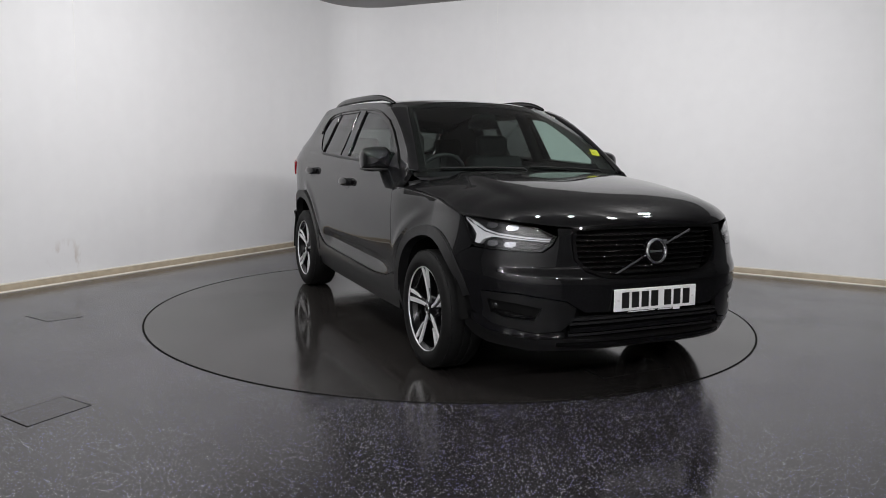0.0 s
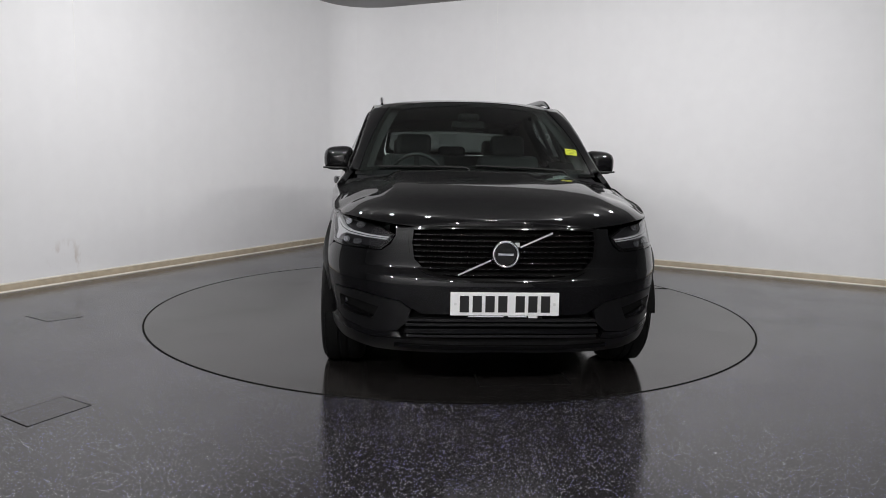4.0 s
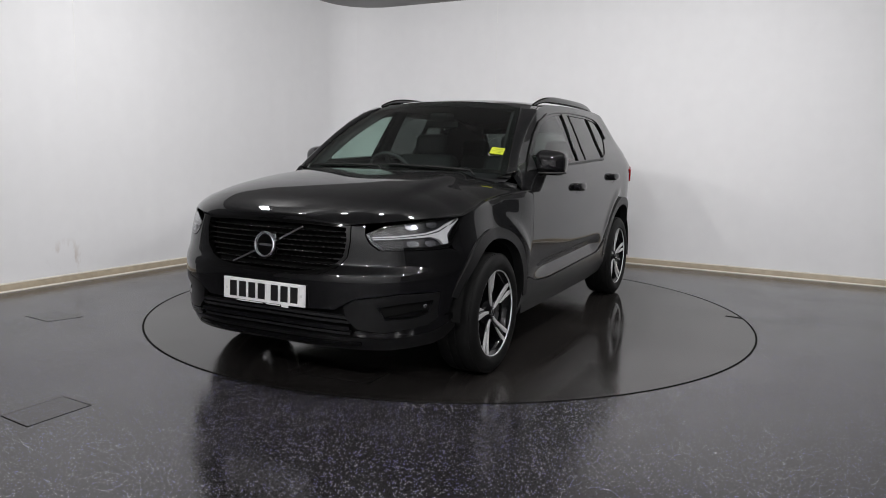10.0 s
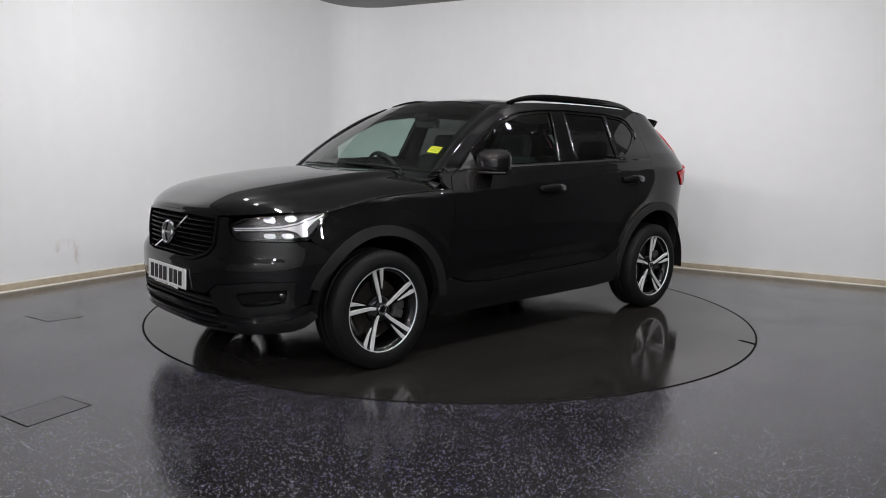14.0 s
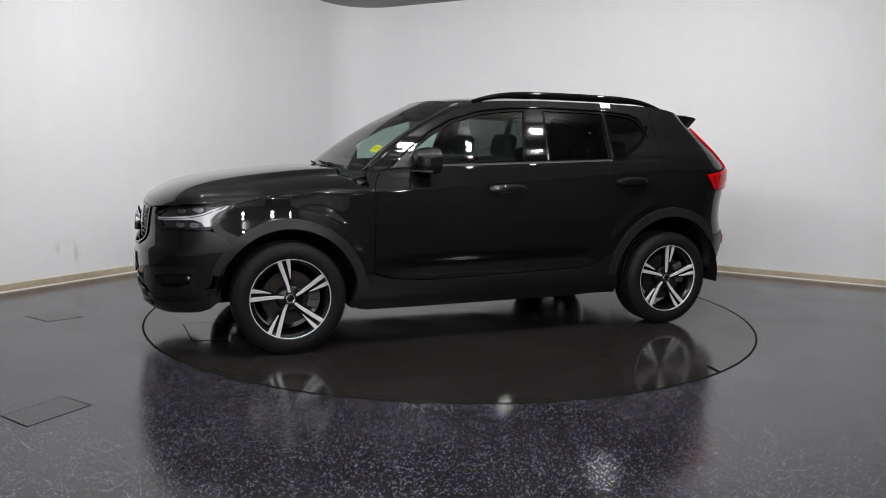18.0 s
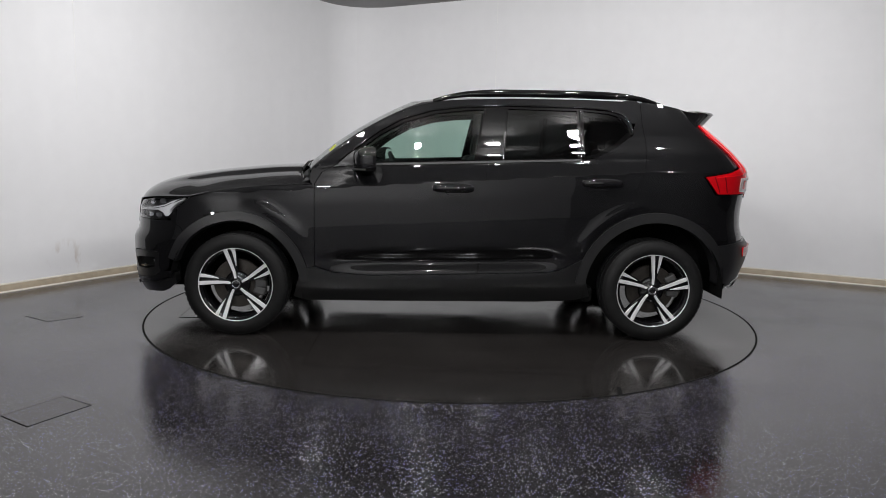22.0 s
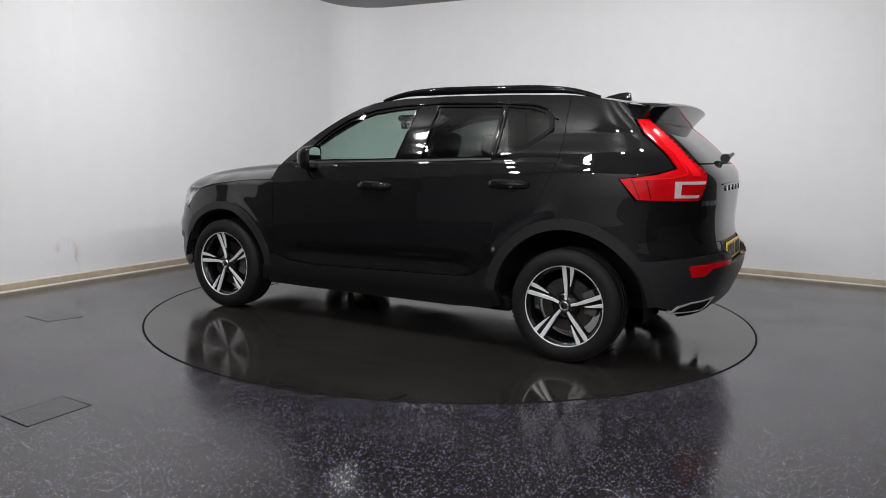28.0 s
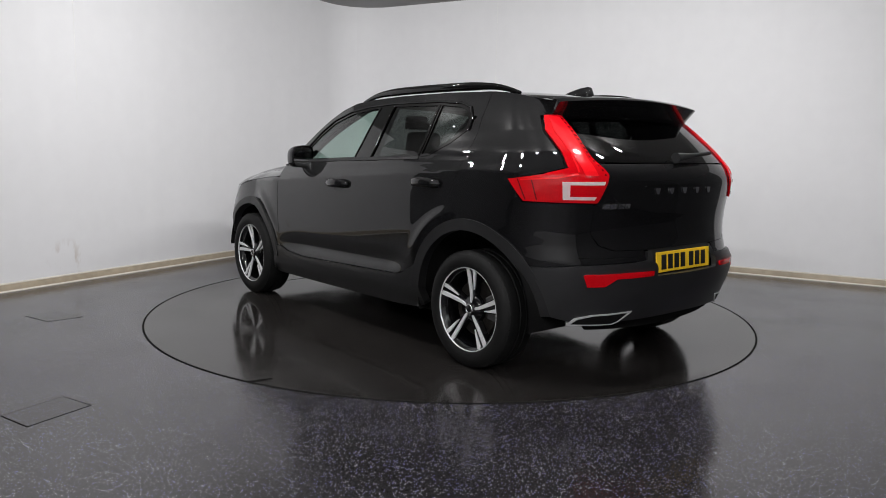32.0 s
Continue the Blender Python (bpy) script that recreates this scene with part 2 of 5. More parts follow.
def build_lamps():
    """Rectangular floodlights hung from the ceiling, tilted towards the turntable, the far walls and the room's back;
    the outer two arcs are added fill.
    """
    for far, turn in RING:
        x, y = far * math.cos(radians(turn)), far * math.sin(radians(turn))
        root = tagged(new("studio_or_fill_floodlight"), "small rectangular floodlight hung from the ceiling, the outer two arcs added as fill", "floodlight", "studio floodlights")
        back = 3 < far < 6.2
        aim = look((x, y, LAMP_Z), (0.6 * x, -7.5, 0.4) if back else (0.6 * x + 2.0, 3.2, 0.15) if far > 3 else (0.3 * x, 2.4, 0.2))
        root.matrix_world = aim
        part("diffuser", box_bm((LAMP_W - 0.02, LAMP_H - 0.02, 0.006), (0, 0, 0.0), 0.002), M_LED, root)
        bm = box_bm((LAMP_W - 0.004, LAMP_H - 0.004, 0.03), (0, 0, 0.020), 0.005)
        box_bm((LAMP_W * 0.7, LAMP_H * 0.7, 0.03), (0, 0, 0.048), 0.006, None, bm)
        part("housing", bm, M_LAMP, root)
        for dx, dy, w, h in ((LAMP_W / 2 - 0.006, 0, 0.012, LAMP_H), (0.006 - LAMP_W / 2, 0, 0.012, LAMP_H),
                             (0, LAMP_H / 2 - 0.006, LAMP_W - 0.025, 0.012), (0, 0.006 - LAMP_H / 2, LAMP_W - 0.025, 0.012)):
            part("frame", box_bm((w, h, 0.016), (dx, dy, -0.002), 0.002), M_LAMP, root)
        inv = aim.inverted()
        tube("stem", [inv @ Vector((x, y, ROOM_H - 0.001)), inv @ Vector((x, y, LAMP_Z + 0.10)), Vector((0, 0, 0.06))], 0.012, M_LAMP, root, "", 8)
        lamp = bpy.data.lights.new("flood_light", "AREA")
        lamp.shape, lamp.size, lamp.size_y, lamp.energy, lamp.color = "RECTANGLE", LAMP_W - 0.02, LAMP_H - 0.02, LAMP_WATTS * (1.9 if far > 6.2 else 1.5 if far > 3 else 1.0), (1.0, 0.99, 0.995)
        lo = new("flood_light", lamp)
        lo.matrix_world = aim @ Matrix.Translation((0, 0, -0.012))


def build_table():
    n = 160
    bm = bmesh.new()
    r = TABLE_R - 0.006
    top = [bm.verts.new((r * math.cos(2 * math.pi * i / n), r * math.sin(2 * math.pi * i / n), 0.001)) for i in range(n)]
    low = [bm.verts.new((v.co.x, v.co.y, -0.1)) for v in top]
    bm.faces.new(top)
    for i in range(n):
        bm.faces.new((top[i], low[i], low[(i + 1) % n], top[(i + 1) % n]))
    root = tagged(new("turntable"), "round dark resin turntable flush with the floor", "turntable")
    part("deck", bm, M_TABLE, root)
    bm = bmesh.new()
    a = [(TABLE_R - 0.006, 0.002), (TABLE_R + 0.0065, 0.002), (TABLE_R + 0.0065, -0.05), (TABLE_R - 0.006, -0.05)]
    rings = [[bm.verts.new((q * math.cos(2 * math.pi * i / n), q * math.sin(2 * math.pi * i / n), z)) for q, z in a] for i in range(n)]
    for i in range(n):
        for k in range(4):
            bm.faces.new((rings[i][k], rings[i][(k + 1) % 4], rings[(i + 1) % n][(k + 1) % 4], rings[(i + 1) % n][k]))
    part("rim_seal", bm, M_GAP, root, "black rubber seal round the rim")
    return root


def hatch(name, corners, plate, gap, parent=None, z=0.0015):
    """A flat cover let into the floor, with a dark joint round it."""
    c = [Vector((x, y, 0)) for x, y in corners]
    mid = sum(c, Vector()) / 4
    root = parent if parent is not None else new(name)
    ins = [mid + (p - mid) * (1 - gap / (p - mid).length) for p in c]
    low = [p + Vector((0, 0, -0.01)) for p in ins]
    top = [p + Vector((0, 0, z)) for p in ins]
    link_mesh("cover", top + low, [(0, 1, 2, 3), (0, 4, 5, 1), (1, 5, 6, 2), (2, 6, 7, 3), (3, 7, 4, 0)], plate, root)
    out = [p + Vector((0, 0, z * 0.6)) for p in c]
    inn = [p + Vector((0, 0, z * 0.6)) for p in ins]
    for k in range(4):
        j = (k + 1) % 4
        link_mesh("joint", [out[k], out[j], inn[j], inn[k]] + [q - Vector((0, 0, 0.008)) for q in (out[k], out[j], inn[j], inn[k])],
                  [(0, 1, 2, 3), (7, 6, 5, 4), (0, 4, 5, 1), (1, 5, 6, 2), (2, 6, 7, 3), (3, 7, 4, 0)], M_GAP, root)
    return root


def build_marks():
    ob = hatch("floor_hatch", [(-2.002, -2.531), (-1.862, -2.254), (-1.668, -2.366), (-1.812, -2.652)], M_HATCH, 0.007)
    tagged(ob, "dark resin access cover let into the floor", "floor hatch")
    ob = hatch("floor_hatch", [(-2.987, -0.624), (-2.866, -0.446), (-2.585, -0.603), (-2.745, -0.775)], M_HATCH, 0.006)
    tagged(ob, "small dark access cover let into the floor", "floor hatch")
    # joints in the wall boards
    for a, b, z0, z1, face in ((0.0, 4.045, 1.57, ROOM_H - 0.005, "first"), (2.09, 0.0, 1.90, ROOM_H - 0.005, "second")):
        d = E2 if face == "first" else -E1
        along = E1 if face == "first" else E2
        m = Matrix.Translation(rc(a, b) + d * 0.0005 + Vector((0, 0, (z0 + z1) / 2)))
        turn = Matrix.Rotation(math.atan2(along.y, along.x), 4, "Z")
        ob = part("trim", box_bm((0.006, 0.003, z1 - z0), (0, 0, 0), 0.001, m @ turn), M_SEAM)
        tagged(ob, "thin pale filled joint between wall boards", kind="structure")


build_room()
table = build_table()
hatch("cover", [(1.975, 0.0), (1.94, 0.505), (1.73, 0.500), (1.755, 0.0)], M_TABLE, 0.012, table, 0.0035)
link_mesh("latch", [Vector(q) for q in ((-0.80, 2.075, 0.004), (-0.825, 2.072, 0.004), (-0.845, 1.955, 0.003), (-0.825, 1.95, 0.003), (-0.80, 2.075, -0.01), (-0.825, 2.072, -0.01), (-0.845, 1.955, -0.01), (-0.825, 1.95, -0.01))],
          [(3, 2, 1, 0), (0, 1, 5, 4), (1, 2, 6, 5), (2, 3, 7, 6), (3, 0, 4, 7)], M_GAP, table, "dark worn notch at the rim")
build_marks()


# ------------------------------------------------------------------ car materials
M_PAINT = mat("black_paint", (0.0036, 0.0036, 0.0040), rough=0.45, spec=0.03, coat=1.0)
M_GLOSS = mat("gloss_black_trim", (0.002, 0.002, 0.002), rough=0.045, spec=0.5)
M_CLAD = mat("charcoal_cladding", (0.013, 0.013, 0.0135), rough=0.42, spec=0.3, var=0.15, scale=30, bump=0.12, bump_scale=700)
M_CLAD2 = mat("grey_bumper_plastic", (0.014, 0.014, 0.015), rough=0.36, spec=0.45, var=0.12, scale=30, bump=0.08, bump_scale=700)
M_SATIN = mat("satin_black_plastic", (0.007, 0.007, 0.0072), rough=0.28, spec=0.45, var=0.1, scale=30, bump=0.05, bump_scale=600)
M_DARK = mat("dark_inside", (0.004, 0.004, 0.004), rough=0.85, spec=0.15)
M_RUBBER = mat("wiper_rubber", (0.006, 0.006, 0.006), rough=0.6, spec=0.2)
M_TYRE = mat("tyre_rubber", (0.007, 0.007, 0.007), rough=0.6, spec=0.18, var=0.25, scale=25, bump=0.15, bump_scale=300)
M_ALLOY = mat("machined_alloy", (0.66, 0.66, 0.67), rough=0.32, metal=0.25, var=0.05, scale=60)
M_RIMBLK = mat("black_rim_enamel", (0.003, 0.003, 0.0035), rough=0.14, spec=0.5)
M_DISC = mat("brake_steel", (0.05, 0.045, 0.04), rough=0.4, metal=0.8, var=0.3, scale=30)
M_CAST = mat("caliper_cast", (0.05, 0.05, 0.05), rough=0.6, var=0.2, scale=40)
M_CHROME = mat("chrome", (0.82, 0.83, 0.85), rough=0.07, metal=1.0)
M_SILVER = mat("satin_silver", (0.55, 0.56, 0.58), rough=0.28, metal=1.0)
M_TRIMALU = mat("brushed_aluminium_trim", (0.62, 0.62, 0.63), rough=0.3, metal=0.4)
M_DRL = mat("white_light_guide", (0.56, 0.57, 0.58), rough=0.16, spec=0.7, var=0.08, scale=60)
M_REFLECTOR = mat("lamp_reflector", (0.42, 0.43, 0.45), rough=0.18, metal=0.9)
M_HOUSE = mat("lamp_housing", (0.014, 0.014, 0.016), rough=0.3)
M_RED = mat("red_lens", (0.50, 0.002, 0.006), rough=0.06, spec=0.5, var=0.1, scale=14)
M_REDDARK = mat("dark_red_lens", (0.10, 0.002, 0.003), rough=0.12, spec=0.6)
M_REDGLOW = mat("red_light_guide", (0.78, 0.006, 0.012), rough=0.12, spec=0.5, var=0.08, scale=20)
M_CLEARLENS = mat("clear_lens_insert", (0.62, 0.50, 0.50), rough=0.15, spec=0.6)
M_PLATEW = mat("white_plate", (0.84, 0.84, 0.84), rough=0.35, var=0.03, scale=30)
M_PLATEY = mat("yellow_plate", (0.86, 0.54, 0.02), rough=0.35, var=0.04, scale=30)
M_INK = mat("plate_ink", (0.008, 0.008, 0.008), rough=0.45)
M_STICK = mat("yellow_sticker", (0.60, 0.66, 0.04), rough=0.5, var=0.05, scale=60)
M_SEAT = mat("charcoal_upholstery", (0.014, 0.014, 0.015), rough=0.75, spec=0.25, var=0.3, scale=60, bump=0.2, bump_scale=500)
M_DASH = mat("dash_plastic", (0.012, 0.012, 0.013), rough=0.55, spec=0.3, var=0.2, scale=50)
M_LINER = mat("headliner_fabric", (0.03, 0.03, 0.03), rough=0.9, spec=0.1, var=0.1, scale=60)
M_GLASS = glass_mat("windscreen_glass", (0.66, 0.76, 0.72))
M_GLASSF = glass_mat("front_door_glass", (0.62, 0.76, 0.70))
M_GLASSR = glass_mat("privacy_glass", (0.105, 0.112, 0.11))
M_LENS = glass_mat("headlamp_lens", (0.97, 0.97, 0.98), 1.42)
M_MIRROR = mat("mirror_glass", (0.85, 0.87, 0.88), rough=0.01, metal=1.0)


# ------------------------------------------------------------------ car body surface
def spline(xs, ys):
    """Monotone cubic through the given stations."""
    x, y = np.array(xs, float), np.array(ys, float)
    h, d = np.diff(x), np.diff(y) / np.diff(x)
    m = np.zeros(len(x))
    m[1:-1] = np.where(d[:-1] * d[1:] > 0, 2 * d[:-1] * d[1:] / (d[:-1] + d[1:] + 1e-12), 0)
    m[0], m[-1] = d[0], d[-1]

    def f(q):
        q = min(max(q, x[0]), x[-1])
        i = min(max(int(np.searchsorted(x, q)) - 1, 0), len(h) - 1)
        t = (q - x[i]) / h[i]
        return float(y[i] * (1 + 2 * t) * (1 - t) ** 2 + h[i] * m[i] * t * (1 - t) ** 2
                     + y[i + 1] * t * t * (3 - 2 * t) + h[i] * m[i + 1] * t * t * (t - 1))
    return f


AXLE, HUB_Z = 1.351, 0.3335
NOSE = spline([0.18, 0.27, 0.35, 0.45, 0.54, 0.59, 0.62, 0.645, 0.67, 0.71, 0.78, 0.85, 0.95], [2.09, 2.165, 2.185, 2.191, 2.196, 2.195, 2.185, 2.168, 2.156, 2.153, 2.148, 2.135, 2.08])
TAIL = spline([0.25, 0.40, 0.50, 0.60, 0.66, 0.70, 0.75, 0.83, 0.95, 1.06, 1.12, 1.17, 1.25, 1.33, 1.40, 1.52, 1.60],
              [2.03, 2.10, 2.125, 2.131, 2.127, 2.113, 2.099, 2.095, 2.10, 2.098, 2.075, 2.03, 1.945, 1.848, 1.752, 1.61, 1.52])
WIDTH = spline([-1.40, -0.9, 0.0, 0.8, 1.40], [0.918, 0.923, 0.927, 0.922, 0.912])
INSET = spline([0.0, 0.2, 0.27, 0.34, 0.42, 0.60, 0.75, 0.88, 1.0, 1.5, 2.0, 2.1, 2.2, 2.3, 2.4, 2.5],
               [0.14, 0.085, 0.055, 0.033, 0.025, 0.008, 0.0, 0.0, 0.007, 0.028, 0.052, 0.096, 0.143, 0.194, 0.25, 0.31])


def crease_z(x):
    return 1.02 - 0.0667 * x


def belt_z(x):
    return 1.135 - 0.038 * x


def step01(a, b, x):
    t = min(max((x - a) / (b - a), 0.0), 1.0)
    return t * t * (3 - 2 * t)


def half_width(x, z):
    xx = min(max(x, -1.35), 1.35)
    zc, zb = crease_z(xx), belt_z(xx)
    q = z / zc if z < zc else (1 + (z - zc) / (zb - zc) if z < zb else 2 + z - zb)
    w = WIDTH(xx) - INSET(q)
    # hollow along the lower doors
    ends = step01(-0.80, -0.55, x) * (1 - step01(0.45, 0.9, x))
    line = 0.505 - 0.02 * x
    w -= 0.034 * ends * math.exp(-((z - line) / 0.052) ** 2)
    # soft swellings over the wheel arches, on the sides that face the doors
    for cx, r0 in ((1.351, 0.525), (-1.351, 0.565)):
        r = math.hypot(x - cx, z - 0.3335)
        if abs(r - r0) < 0.12:
            w += 0.010 * math.exp(-((r - r0) / 0.036) ** 2) * step01(0.02, 0.22, abs(x - cx)) * step01(0.52, 0.68, z) * (abs(x) < 1.35)
    # the shoulders draw in towards the headlamps
    w -= 0.055 * step01(0.85, 1.45, x) * step01(0.62, 0.9, z)
    if z > zc:
        w -= 0.07 * step01(0.1, 0.95, x) * min(1, (z - zc) / (zb - zc))
    # the cabin narrows towards the windscreen and the tail
    if z > zb:
        w -= 0.0 + 0.025 * step01(-0.6, -1.5, x) * min(1, (z - zb) / 0.15)
    return w


N_FRONT = 2.9
QUART = np.linspace(0, 1, 900) ** 2 * (3 - 2 * np.linspace(0, 1, 900)) * math.pi / 2


def quarter_table(a, w, n):
    """Arc length round a superellipse quarter, from the side to the middle."""
    x, y = a * np.sin(QUART) ** (2 / n), w * np.cos(QUART) ** (2 / n)
    return np.concatenate([[0], np.cumsum(np.hypot(np.diff(x), np.diff(y)))])


ARC_F, ARC_R = quarter_table(0.82, 0.92, N_FRONT), quarter_table(0.76, 0.92, 2.9)
UF, UR = 1.35 + ARC_F[-1], -1.35 - ARC_R[-1]


def n_rear(z):
    return 2.9 + 1.3 * step01(0.8, 1.5, z)


def skin(u, z):
    """The car's outer skin: u runs along the left side, past the nose's or the tail's middle onto the right side."""
    side = 1
    if u > UF:
        u, side = 2 * UF - u, -1
    elif u < UR:
        u, side = 2 * UR - u, -1
    if u > 1.35:
        f = float(np.interp(u - 1.35, ARC_F, QUART))
        x = 1.35 + (NOSE(z) - 1.35) * math.sin(f) ** (2 / N_FRONT)
        return Vector((x, side * half_width(1.35, z) * max(math.cos(f), 0) ** (2 / N_FRONT), z))
    if u < -1.35:
        n = n_rear(z)
        f = float(np.interp(-1.35 - u, ARC_R, QUART))
        x = -1.35 - (TAIL(z) - 1.35) * math.sin(f) ** (2 / n)
        return Vector((x, side * half_width(-1.35, z) * max(math.cos(f), 0) ** (2 / n), z))
    return Vector((u, side * half_width(u, z), z))


def skin_normal(u, z):
    e = 0.004
    return (skin(u, z + e) - skin(u, z - e)).cross(skin(u + e, z) - skin(u - e, z)).normalized()


def ux(x, z):
    """u of the left side's place at x."""
    if x > 1.35:
        s = min((x - 1.35) / (NOSE(z) - 1.35), 1.0)
        return 1.35 + float(np.interp(math.asin(s ** (N_FRONT / 2)), QUART, ARC_F))
    if x < -1.35:
        n = n_rear(z)
        s = min((-1.35 - x) / (TAIL(z) - 1.35), 1.0)
        return -1.35 - float(np.interp(math.asin(s ** (n / 2)), QUART, ARC_R))
    return x


def fy(y, z):
    """u of the nose's place at y, which may lie on either side."""
    s = min(abs(y) / half_width(1.35, z), 1.0)
    u = 1.35 + float(np.interp(math.acos(s ** (N_FRONT / 2)), QUART, ARC_F))
    return u if y >= 0 else 2 * UF - u


def ry(y, z):
    """u of the tail's place at y."""
    n = n_rear(z)
    s = min(abs(y) / half_width(-1.35, z), 1.0)
    u = -1.35 - float(np.interp(math.acos(s ** (n / 2)), QUART, ARC_R))
    return u if y >= 0 else 2 * UR - u


def X(x, z):
    return (ux(x, z), z)


def F(y, z):
    return (fy(y, z), z)


def R(y, z):
    return (ry(y, z), z)


def arc(cx, cz, r, a0, a1, n=28):
    """Points of a wheel arch, in degrees from the front, upwards."""
    return [(cx + r * math.cos(radians(a0 + (a1 - a0) * i / n)), cz + r * math.sin(radians(a0 + (a1 - a0) * i / n))) for i in range(n + 1)]


def whole(half, mid):
    """A full-width outline from its left half, mirrored in u at mid."""
    return list(half) + [(2 * mid - u, z) for u, z in reversed(half)]


def dense(line, gap, closed=True):
    out = []
    n = len(line)
    for i in range(n if closed else n - 1):
        a, b = np.array(line[i]), np.array(line[(i + 1) % n])
        k = max(1, int(math.ceil(np.hypot(*(b - a)) / gap)))
        out += [tuple(a + (b - a) * j / k) for j in range(k)]
    if not closed:
        out.append(tuple(line[-1]))
    return out


def softened(line, rounds=2, cut=0.22):
    """Rounds an outline's corners."""
    for _ in range(rounds):
        out = []
        for i in range(len(line)):
            a, b = np.array(line[i]), np.array(line[(i + 1) % len(line)])
            d = np.hypot(*(b - a))
            c = min(cut, 0.05 / max(d, 1e-6))
            out += [tuple(a + (b - a) * c), tuple(b - (b - a) * c)]
        line = out
    return line


def inside(poly, pts):
    p, q = np.array(poly), np.atleast_2d(pts)
    r = np.zeros(len(q), bool)
    for i in range(len(p)):
        a, b = p[i - 1], p[i]
        c = (a[1] > q[:, 1]) != (b[1] > q[:, 1])
        with np.errstate(divide="ignore", invalid="ignore"):
            r ^= c & (q[:, 0] < (b[0] - a[0]) * (q[:, 1] - a[1]) / (b[1] - a[1] + 1e-15) + a[0])
    return r


def gap_to(poly, pts):
    p, q = np.array(poly), np.atleast_2d(pts)
    best = np.full(len(q), 9.0)
    for i in range(len(p)):
        a, d = p[i - 1], p[i] - p[i - 1]
        t = np.clip(((q - a) @ d) / (d @ d + 1e-15), 0, 1)
        best = np.minimum(best, np.hypot(*(q - a - t[:, None] * d).T))
    return best


def fill2d(outline, holes, step):
    """Triangles over a flat outline with holes: points, triangles."""
    from_lines, edges = [], []
    for line in (outline, *holes):
        k = len(from_lines)
        from_lines += line
        edges += [(k + i, k + (i + 1) % len(line)) for i in range(len(line))]
    lo, hi = np.min(outline, axis=0), np.max(outline, axis=0)
    gx, gz = np.meshgrid(np.arange(lo[0] + step * 0.37, hi[0], step), np.arange(lo[1] + step * 0.37, hi[1], step))
    g = np.stack([gx.ravel(), gz.ravel()], 1)
    if len(g):
        g = g[inside(outline, g) & (gap_to(outline, g) > step * 0.45)]
    for h in holes:
        if len(g):
            g = g[~inside(h, g) & (gap_to(h, g) > step * 0.45)]
    co = [Vector(c) for c in from_lines] + [Vector(c) for c in g]
    v, _, f, _, _, _ = delaunay_2d_cdt(co, edges, [], 0, 1e-6)
    v = np.array([tuple(c) for c in v])
    f = np.array([t for t in f if len(t) == 3])
    mid = v[f].mean(1)
    ok = inside(outline, mid)
    for h in holes:
        ok &= ~inside(h, mid)
    return v, f[ok]


def grown(line, by):
    """An outline moved outwards by a small gap."""
    p = np.array(line)
    nx, pv = np.roll(p, -1, 0), np.roll(p, 1, 0)
    d1, d2 = nx - p, p - pv
    d1 /= np.linalg.norm(d1, axis=1, keepdims=True) + 1e-12
    d2 /= np.linalg.norm(d2, axis=1, keepdims=True) + 1e-12
    d = d1 + d2
    d /= np.linalg.norm(d, axis=1, keepdims=True) + 1e-9
    area = np.sum(p[:, 0] * nx[:, 1] - nx[:, 0] * p[:, 1])
    out = np.stack([d[:, 1], -d[:, 0]], 1) * (1 if area > 0 else -1)
    return [tuple(q) for q in p + out * by]


def patch(name, outline, material, parent, off=0.0, holes=(), step=0.045, depth=0.014, side=1, label="", gap=None):
    """A panel cut from the car's skin, moved out by off, with its edges turned in by depth. side -1: the mirrored one."""
    gap = gap or step * 0.55
    line = dense(outline, gap)
    if material is M_PAINT:
        line = grown(line, 0.0028)
    v, f = fill2d(line, [dense(h, gap) for h in holes], step)
    pts, inner, normals = [], [], []
    for u, z in v:
        s, n = skin(u, z), skin_normal(u, z)
        o = off(u, z) if callable(off) else off
        a, b = s + n * o, s + n * (o - depth)
        pts.append(Vector((a.x, side * a.y, a.z)))
        inner.append(Vector((b.x, side * b.y, b.z)))
        normals.append((n.x, side * n.y, n.z))
    faces = [tuple(t) if side < 0 else tuple(t[::-1]) for t in f.tolist()]
    count = {}
    for t in faces:
        for i in range(3):
            e = (t[i], t[(i + 1) % 3])
            if (e[1], e[0]) in count:
                del count[(e[1], e[0])]
            else:
                count[e] = 1
    if depth > 0:
        top, low = {}, {}
        for e in count:
            for k in e:
                if k not in top:
                    top[k] = len(pts)
                    pts.append(pts[k].copy())
                    low[k] = len(pts)
                    pts.append(inner[k])
        flange = [(top[b], top[a], low[a], low[b]) for a, b in count]
        faces += flange
    ob = link_mesh(name, pts, faces, material, parent, label, smooth=True)
    normals += [(0, 0, 0)] * (len(pts) - len(normals))
    ob.data.normals_split_custom_set_from_vertices(normals)
    return ob


def lathe(profile, n=64, axis="y", closed=False):
    """Verts and faces of a profile of (radius, along) turned round an axis."""
    verts, faces, k = [], [], len(profile)
    for i in range(n):
        a = 2 * math.pi * i / n
        for r, h in profile:
            verts.append((r * math.cos(a), h, r * math.sin(a)) if axis == "y" else (r * math.cos(a), r * math.sin(a), h))
    for i in range(n):
        j = (i + 1) % n
        for q in range(k if closed else k - 1):
            w = (q + 1) % k
            faces.append((i * k + q, i * k + w, j * k + w, j * k + q))
    return verts, faces


